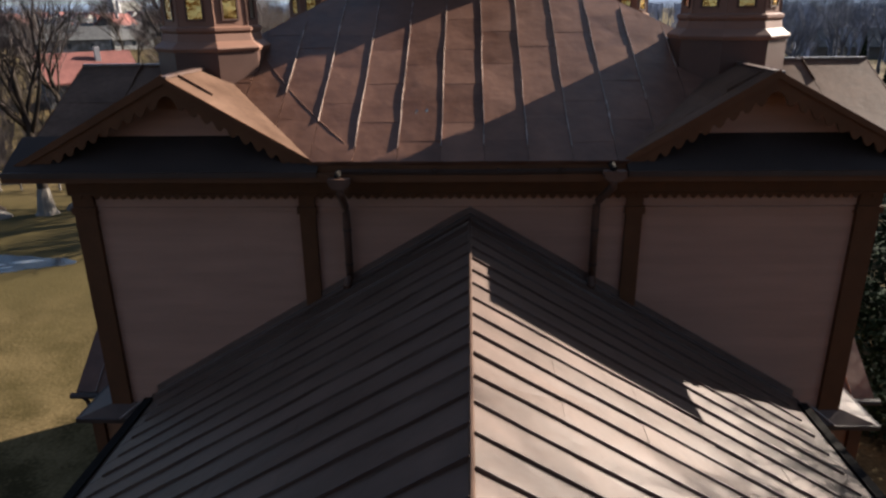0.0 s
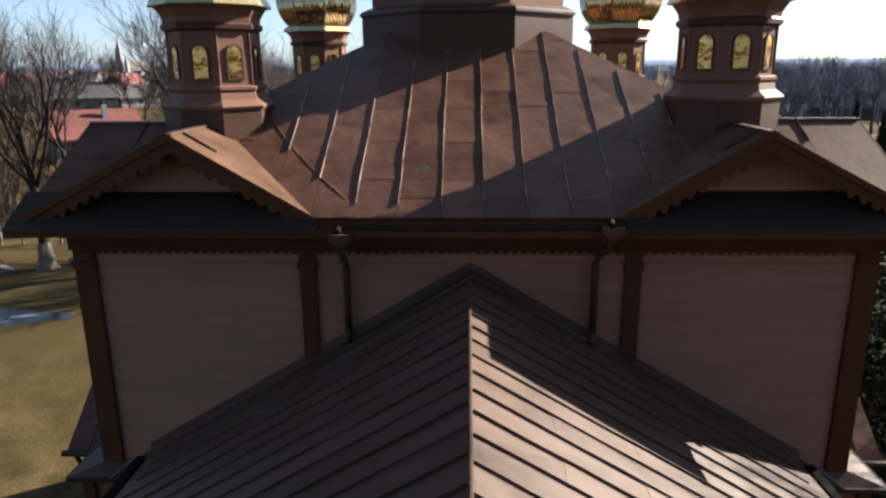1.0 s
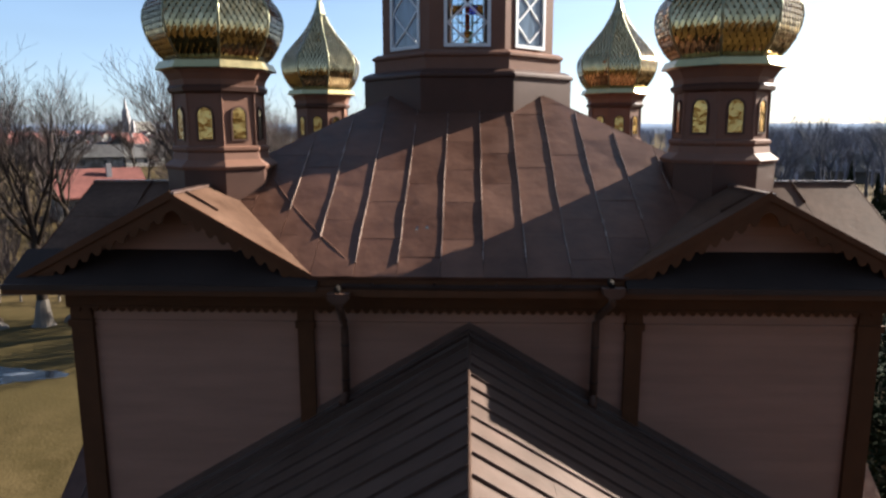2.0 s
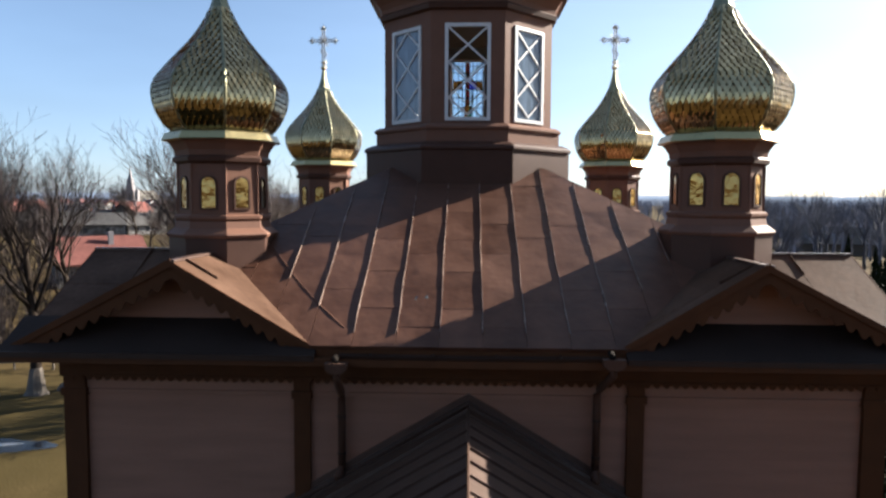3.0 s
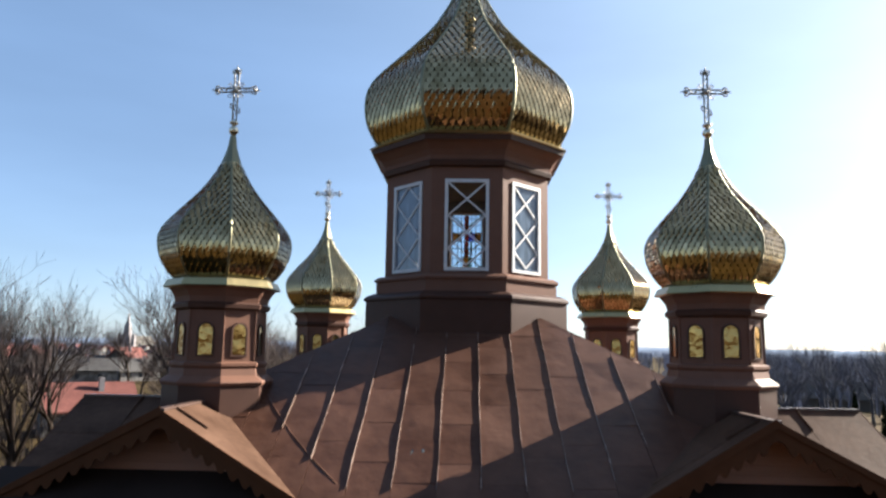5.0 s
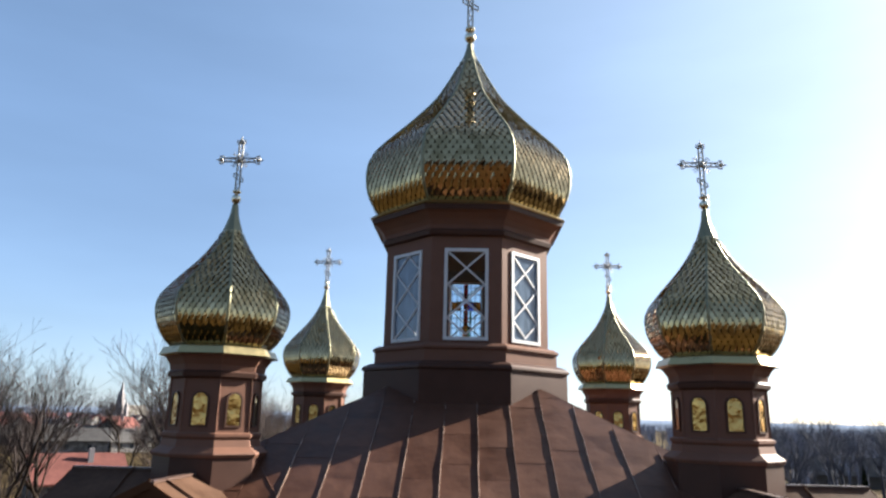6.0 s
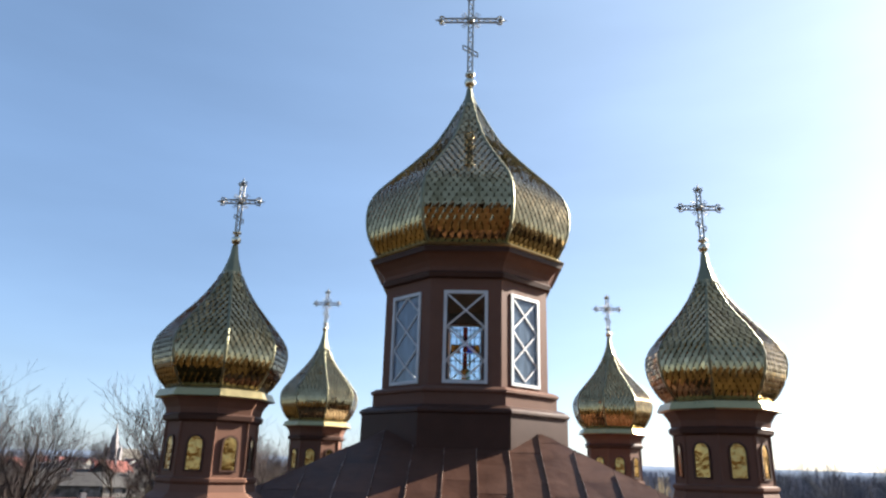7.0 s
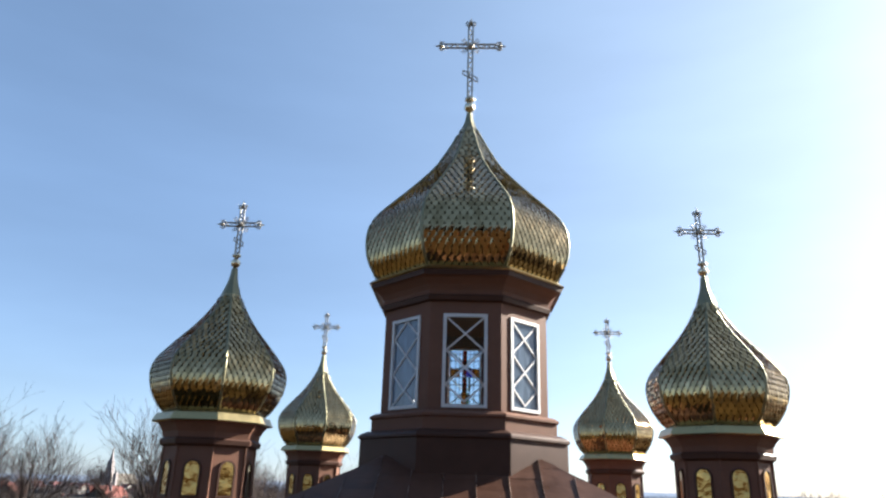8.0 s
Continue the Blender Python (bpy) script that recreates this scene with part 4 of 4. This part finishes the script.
def house(at, turn, w, d, h, rise, roof_mat, label):
    t = thing("house", label, "house", at, group="town houses")
    t.rotation_euler = (0, 0, radians(turn))
    wall = Mesh()
    wall.prism([(-w / 2, -d / 2, 0), (w / 2, -d / 2, 0), (w / 2, -d / 2, h), (0, -d / 2, h + rise), (-w / 2, -d / 2, h)], (0, d, 0))
    part("wall", wall, PLASTER, t)
    for s in (-1, 1):
        r = Mesh()
        k = rise / (w / 2)
        a = Vector((s * (w / 2 + .5), -d / 2 - .4, h - .5 * k + .05))
        b = Vector((0, -d / 2 - .4, h + rise + .08))
        r.prism([a, b, b + Vector((0, 0, .22)), a + Vector((0, 0, .22))], (0, d + .8, 0))
        part("roof", r, roof_mat, t)
    ch = Mesh()
    ch.box(w * .12, d * .1, h + rise * .4, w * .12 + .6, d * .1 + .6, h + rise + .9)
    part("chimney", ch, STONE, t)
    for z0 in ([1.1] if h < 4 else [1.1, 3.8]):
        for x in (-w * .25, w * .25):
            p = Mesh()
            p.box(x - .55, -d / 2 - .03, z0, x + .55, -d / 2 + .05, z0 + 1.3)
            part("window", p, DARKWIN, t)
        for y in (-d * .28, 0, d * .28):
            for s in (-1, 1):
                p = Mesh()
                p.box(s * w / 2 - .04, y - .5, z0, s * w / 2 + .04, y + .5, z0 + 1.3)
                part("window", p, DARKWIN, t)
    return t


kinds = [house((-47, 71, 0), -50, 8, 10, 3.0, 2.8, HROOF, "plastered house with a red tiled roof"),
         house((-108, 176, 0), -62, 9, 20, 3.4, 3.0, GROOF, "long house with a grey sheet roof"),
         house((-150, 222, 0), 15, 9, 10, 5.6, 3.6, HROOF, "two-storey pale house with a red tiled roof"),
         house((-98, 190, 0), -48, 8, 11, 3.0, 3.4, GROOF, "small house with a grey roof")]
for i in range(95):
    y = 190 + 470 * (i / 95) ** .9 + rt.uniform(-20, 20)
    x = -y * rt.uniform(.36, .86)
    copy_thing(kinds[(i * 7 + i // 3) % 4 if i % 3 else 2], pose(x, y, 0, 0, 0, rt.uniform(0, 180)))
for x, y, a in ((78, 132, 75), (100, 150, 20), (96, 190, 60), (150, 260, 10), (60, 280, 40)):
    copy_thing(kinds[(int(x) + 3) % 4], pose(x, y, -1.0, 0, 0, a))

far_church = thing("far_church", "distant brick church with a tall pointed tower", "church", (-351, 700, 0))
w = Mesh()
w.prism([(-6, -6, 0), (6, -6, 0), (6, -6, 13), (0, -6, 19), (-6, -6, 13)], (12, 24, 0))
part("nave", w, PLASTER, far_church)
w = Mesh()
w.box(-3.3, -12.8, 0, 3.3, -6.2, 24)
w.box(-2.7, -12.2, 24, 2.7, -6.8, 29)
part("tower", w, STONE, far_church)
w = Mesh()
w.grid([[(-2.8, -12.3, 29), (2.8, -12.3, 29), (2.8, -6.7, 29), (-2.8, -6.7, 29)], [(-1.5, -11, 32), (1.5, -11, 32), (1.5, -8, 32), (-1.5, -8, 32)], [(-.2, -9.7, 43), (.2, -9.7, 43), (.2, -9.3, 43), (-.2, -9.3, 43)]], caps=True)
part("spire", w, STONE, far_church)
for x in (-7, 7):
    w = Mesh()
    w.box(x - 1.6, -12, 0, x + 1.6, -8, 17)
    w.grid([[(x - 1.7, -12.1, 17), (x + 1.7, -12.1, 17), (x + 1.7, -7.9, 17), (x - 1.7, -7.9, 17)], [(x - .1, -10.1, 22), (x + .1, -10.1, 22), (x + .1, -9.9, 22), (x - .1, -9.9, 22)]], caps=True)
    part("turret", w, STONE, far_church)

# ---------------------------------------------------------------- woods at the horizon


def woods(name, count, near_y, far_y, x0, x1, height, mat, seed):
    """A far wood of bare trees: thin stems with fans of twigs, too many to count."""
    rnd = random.Random(seed)
    m = Mesh()
    for i in range(count):
        y = near_y + (far_y - near_y) * rnd.random()
        x = y * rnd.uniform(x0, x1)
        h = height * rnd.uniform(.6, 1.05)
        k = max(1.0, y / 260)
        m.tube([(x, y, 0), (x + rnd.uniform(-.3, .3), y, h * .5), (x + rnd.uniform(-.6, .6), y, h)], [.16 * k, .10 * k, .02], 3)
        for j in range(26):
            f = rnd.uniform(.25, .95)
            a = rnd.uniform(0, 6.283)
            r = h * rnd.uniform(.12, .30) * (1.15 - f * .7)
            q = Vector((x, y, h * f))
            e = q + Vector((r * math.cos(a), r * math.sin(a), r * rnd.uniform(.5, 1.5)))
            w = Vector((.05 * k, 0, .03))
            m.face([q - w, q + w, e])
            mid = q.lerp(e, rnd.uniform(.3, .7))
            g = mid + Vector((rnd.uniform(-.4, .4) * r, rnd.uniform(-.4, .4) * r, r * rnd.uniform(.3, .8)))
            m.face([mid - w * .8, mid + w * .8, g])
    tagged(new(name, m.data(name, mat)), "far wood of bare trees, coloured pale blue-grey for haze", "woods", kind="stuff")


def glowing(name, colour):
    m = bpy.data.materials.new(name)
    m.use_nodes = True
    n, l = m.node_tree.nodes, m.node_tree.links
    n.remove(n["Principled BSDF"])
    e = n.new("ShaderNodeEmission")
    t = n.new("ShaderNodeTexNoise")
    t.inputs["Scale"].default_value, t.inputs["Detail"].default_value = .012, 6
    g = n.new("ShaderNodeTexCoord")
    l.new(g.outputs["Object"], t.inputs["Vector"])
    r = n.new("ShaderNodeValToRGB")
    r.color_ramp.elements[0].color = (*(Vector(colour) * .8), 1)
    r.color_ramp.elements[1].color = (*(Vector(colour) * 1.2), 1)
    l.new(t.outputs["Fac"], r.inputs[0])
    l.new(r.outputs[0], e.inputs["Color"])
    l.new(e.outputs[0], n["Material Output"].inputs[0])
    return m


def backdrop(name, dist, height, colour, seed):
    """The distance: one long low wooded ridge with a finely uneven top; its haze is the emitted colour."""
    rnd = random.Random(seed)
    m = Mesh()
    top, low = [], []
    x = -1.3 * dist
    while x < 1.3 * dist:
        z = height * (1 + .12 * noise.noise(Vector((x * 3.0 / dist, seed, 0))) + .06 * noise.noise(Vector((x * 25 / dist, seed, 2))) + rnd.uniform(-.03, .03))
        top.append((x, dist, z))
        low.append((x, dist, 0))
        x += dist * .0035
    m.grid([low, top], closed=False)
    tagged(new(name, m.data(name, glowing(name, colour))), "far wooded ridges, haze given by a pale blue glow", "backdrop", kind="structure")


# distance haze is mixed into these wood colours, pale and bluish
W1 = material("woods_hazed", (0.190, 0.195, 0.240), 0.95, 0.0, 0.3, 0.05, 0.4, 0.0, spec=0.1)
W2 = material("woods_hazed_far", (0.16, 0.165, 0.20), 0.95, 0.0, 0.2, 0.02, 0.2, 0.0, spec=0.1)
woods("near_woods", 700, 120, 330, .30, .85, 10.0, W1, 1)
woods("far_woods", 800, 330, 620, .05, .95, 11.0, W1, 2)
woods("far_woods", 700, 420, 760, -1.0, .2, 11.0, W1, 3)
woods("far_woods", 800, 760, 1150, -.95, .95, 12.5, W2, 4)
# haze as glow: the farther ridge emits a brighter, bluer colour
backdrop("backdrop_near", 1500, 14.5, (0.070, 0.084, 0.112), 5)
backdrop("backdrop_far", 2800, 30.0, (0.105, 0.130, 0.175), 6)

# ---------------------------------------------------------------- on the grass
pud = Mesh()
ra = random.Random(9)
ring = []
for i in range(26):
    a = 6.2832 * i / 26
    r = 1 + .22 * math.sin(3 * a + 1) + ra.uniform(-.08, .08)
    ring.append((-20.9 + 2.5 * r * math.cos(a), 14.3 + 1.15 * r * math.sin(a), .012))
pud.face(ring)
tagged(new("puddle", pud.data("puddle", material("puddle_water", (0.0140, 0.0168, 0.0210), 0.2, 0.0, 0.2, 1, 8, 0.25, depth=.02))), "shallow bluish puddle of melt water on grass", "water", kind="structure")
ice = Mesh()
for cx, cy, rx, ry in ((-20.3, 14.5, .8, .2), (-21.6, 14.0, .6, .16), (-20.9, 13.7, .4, .12)):
    ice.face([(cx + rx * math.cos(6.2832 * i / 14) * ra.uniform(.75, 1.1), cy + ry * math.sin(6.2832 * i / 14) * ra.uniform(.75, 1.1) + .15 * math.cos(6.2832 * i / 14), .024) for i in range(14)])
tagged(new("ice_patch", ice.data("ice_patch", material("old_ice", (0.1200, 0.1320, 0.1500), 0.4, 0.0, 0.2, 2, 12, 0.3))), "pale rest of ice in the puddle", "ice", kind="structure")


def root_flare(tree, r, h):
    """The thick buttressed foot of an old tree."""
    rnd = random.Random(int(r * 100))
    m = Mesh()
    rings = []
    for f, wide in ((0, 1.35), (.15, 1.12), (.5, .95), (.9, .72), (1.0, .66)):
        rings.append([(r * wide * math.cos(6.2832 * i / 14) * rnd.uniform(.86, 1.1), r * wide * math.sin(6.2832 * i / 14) * rnd.uniform(.86, 1.1), h * f) for i in range(14)])
    m.grid(rings, caps=True)
    part("root_flare", m, STUMPM, tree, "thick grey buttressed foot of the trunk")


STUMPM = material("grey_wood", (0.0858, 0.0693, 0.0561), 0.9, 0.0, 0.35, 3, 25, 0.6, stretch=(2, 2, .4))
root_flare(near[0], .46, 1.5)
for i, (x, y, r, h) in enumerate(((-27.5, 22.5, .9, .6), (-26.2, 21.6, .6, .45), (-29.5, 23.5, 1.1, .7), (-22.8, 23.2, .45, .5))):
    heap = thing("earth_heap", "low heap of earth and brush", "heap", (x, y, -.05))
    rnd = random.Random(40 + i)
    m = Mesh()
    rings = [[(r * k * math.cos(6.2832 * j / 12) * rnd.uniform(.8, 1.2), r * k * .7 * math.sin(6.2832 * j / 12) * rnd.uniform(.8, 1.2), h * z) for j in range(12)] for k, z in ((1.2, 0), (.95, .4), (.6, .8), (.2, 1.0))]
    m.grid(rings, caps=True)
    part("soil", m, STUMPM if i % 2 else BARK, heap)
fence = thing("fence", "old wooden picket fence of grey posts and rails", "fence")
for i in range(26):
    m = Mesh()
    x, y = -45 + i * 1.25, 27.5 + .25 * math.sin(i)
    m.box(x - .05, y - .05, 0, x + .05, y + .05, 1.3 + .1 * math.sin(i * 2.3))
    part("post", m, STUMPM, fence)
    if i:
        for z in (.45, 1.05):
            r = Mesh()
            r.beam((x - 1.25, 27.56 + .25 * math.sin(i - 1), z), (x, 27.56 + .25 * math.sin(i), z), .04, .09)
            part("rail", r, STUMPM, fence)
brush = Mesh()
rb = random.Random(77)
for i in range(800):
    y = rb.uniform(29, 120)
    x = -y * rb.uniform(.42, .95) - 9
    h = rb.uniform(1.2, 3.6)
    for j in range(7):
        a = rb.uniform(0, 6.283)
        q = Vector((x, y, 0))
        m1 = q + Vector((math.cos(a) * h * .14, math.sin(a) * h * .14, h * .55))
        m2 = m1 + Vector((math.cos(a) * h * rb.uniform(.05, .3), math.sin(a) * h * rb.uniform(.05, .3), h * rb.uniform(.3, .5)))
        brush.tube([q, m1, m2], [.035, .022, .008], 3)
tagged(new("brushwood", brush.data("brushwood", TWIG)), "thicket of bare brown shrubs", "shrubs", kind="stuff")
# unseen trees behind the camera, added to darken reflections in the gilding
rk = random.Random(21)
for i in range(46):
    a = radians(rk.uniform(100, 260))
    r = rk.uniform(34, 75)
    c = copy_thing(far[i % 3], pose(r * math.sin(a), -14 + r * math.cos(a), 0, 0, 0, rk.uniform(0, 360)))
    k = rk.uniform(.9, 1.3)
    c.scale = (k, k, k)
# the first five stand out of view, added to shade the ground
for x, y, k in ((25, 13, 1.2), (29, 16, 1.3), (24, 8, 1.1), (33, 20, 1.4), (28, 9, 1.2), (26, 24, .6), (31, 29, .7), (29, 33, .55), (36, 36, .8), (34, 43, .7), (42, 47, .8), (40, 54, .75), (50, 58, .9), (23.5, 21, .45), (46, 70, .8), (56, 78, .9)):
    c = copy_thing(spr, pose(x, y, 0, 0, 0, x * 11))
    c.scale = (k, k, k)
for i, (x, y, k) in enumerate(((-44, 37, 1.05), (-50, 46, 1.0), (-62, 71, 1.0), (-70, 84, 1.1), (-52, 96, .9), (-28, 80, .9))):
    c = copy_thing(near[(i + 1) % 3], pose(x, y, 0, 0, 0, 47 * i))
    c.scale = (k, k, k * .92)


def shrub(seed, at):
    """A low evergreen shrub of many small leaf tufts on stems."""
    rnd = random.Random(seed)
    t = thing("evergreen_shrub", "low dark evergreen shrub beside the church", "shrub", at, group="evergreen shrubs")
    st, lf = Mesh(), Mesh()
    for i in range(16):
        a, r = rnd.uniform(0, 6.283), rnd.uniform(.2, 1.0)
        st.tube([(0, 0, 0), (r * .5 * math.cos(a), r * .5 * math.sin(a), .7), (r * math.cos(a), r * math.sin(a), 1.5)], [.03, .02, .008], 4)
    for i in range(900):
        a, f = rnd.uniform(0, 6.283), rnd.random() ** .5
        z = rnd.uniform(.15, 1.0)
        r = 1.35 * f * math.sqrt(max(.05, 1 - (z - .45) ** 2 * 1.6))
        c = Vector((r * math.cos(a), r * math.sin(a), z * 1.9))
        d = Vector((rnd.uniform(-1, 1), rnd.uniform(-1, 1), rnd.uniform(-.4, 1))).normalized() * .16
        e = d.cross(Vector((rnd.uniform(-1, 1), rnd.uniform(-1, 1), 1))).normalized() * .06
        lf.face([c - d, c + e, c + d, c - e])
    part("wood", st, BARK, t)
    part("foliage", lf, PINE, t)
    return t


sh = shrub(4, (12.6, 4.0, 0))
for i, (x, y, k) in enumerate(((14.5, 7.5, 1.1), (11.0, 1.8, .9), (16.8, 11.5, 1.2), (19.5, 15.5, 1.3), (13.6, 9.0, .9), (15.6, 5.6, 1.1), (18.0, 9.4, 1.2), (22.0, 18.5, 1.3), (12.4, .6, 1.0), (20.8, 12.2, 1.1))):
    c = copy_thing(sh, pose(x, y, 0, 0, 0, 63 * i))
    c.scale = (k, k, k * (.8 + .05 * (i % 5)))
for x, y in ((-.68, -5.02), (-.54, -5.0)):
    d = Mesh()
    z = EAVE + PITCH * (y + E0) + .022
    d.face([(x + .016 * math.cos(6.2832 * i / 9) * ra.uniform(.6, 1.2), y + .05 * math.sin(6.2832 * i / 9) * ra.uniform(.6, 1.2), z + .05 * PITCH * math.sin(6.2832 * i / 9)) for i in range(9)])
    part("dropping_stain", d, INNER, main_roof, "small pale bird dropping")

# a bell tower assumed at the nave's other end: plain unseen walls for dark reflections
TOWER_BOARDS = material("tower_boards", (0.040, 0.025, 0.014), 0.8, 0.0, 0.3, 1.2, 30, 0.2, stretch=(1, 1, 3), spec=0.05)
tower = thing("bell_tower", "tall plain boarded bell tower assumed over the nave's end", "tower")
w = Mesh()
w.box(-3.1, -22.4, 0, 3.2, -17.2, 21.5)
part("wall", w, TOWER_BOARDS, tower)
r = Mesh()
r.grid([[(-3.6, -22.9, 21.5), (3.7, -22.9, 21.5), (3.7, -16.7, 21.5), (-3.6, -16.7, 21.5)], [(-.3, -20.1, 24.0), (.4, -20.1, 24.0), (.4, -19.5, 24.0), (-.3, -19.5, 24.0)]], caps=True)
part("roof", r, PENT, tower)
for x in (-3.1, 3.2):
    p = Mesh()
    p.box(x - .14, -17.25, 0, x + .14, -17.05, 21.5)
    part("corner_board", p, TRIM, tower)
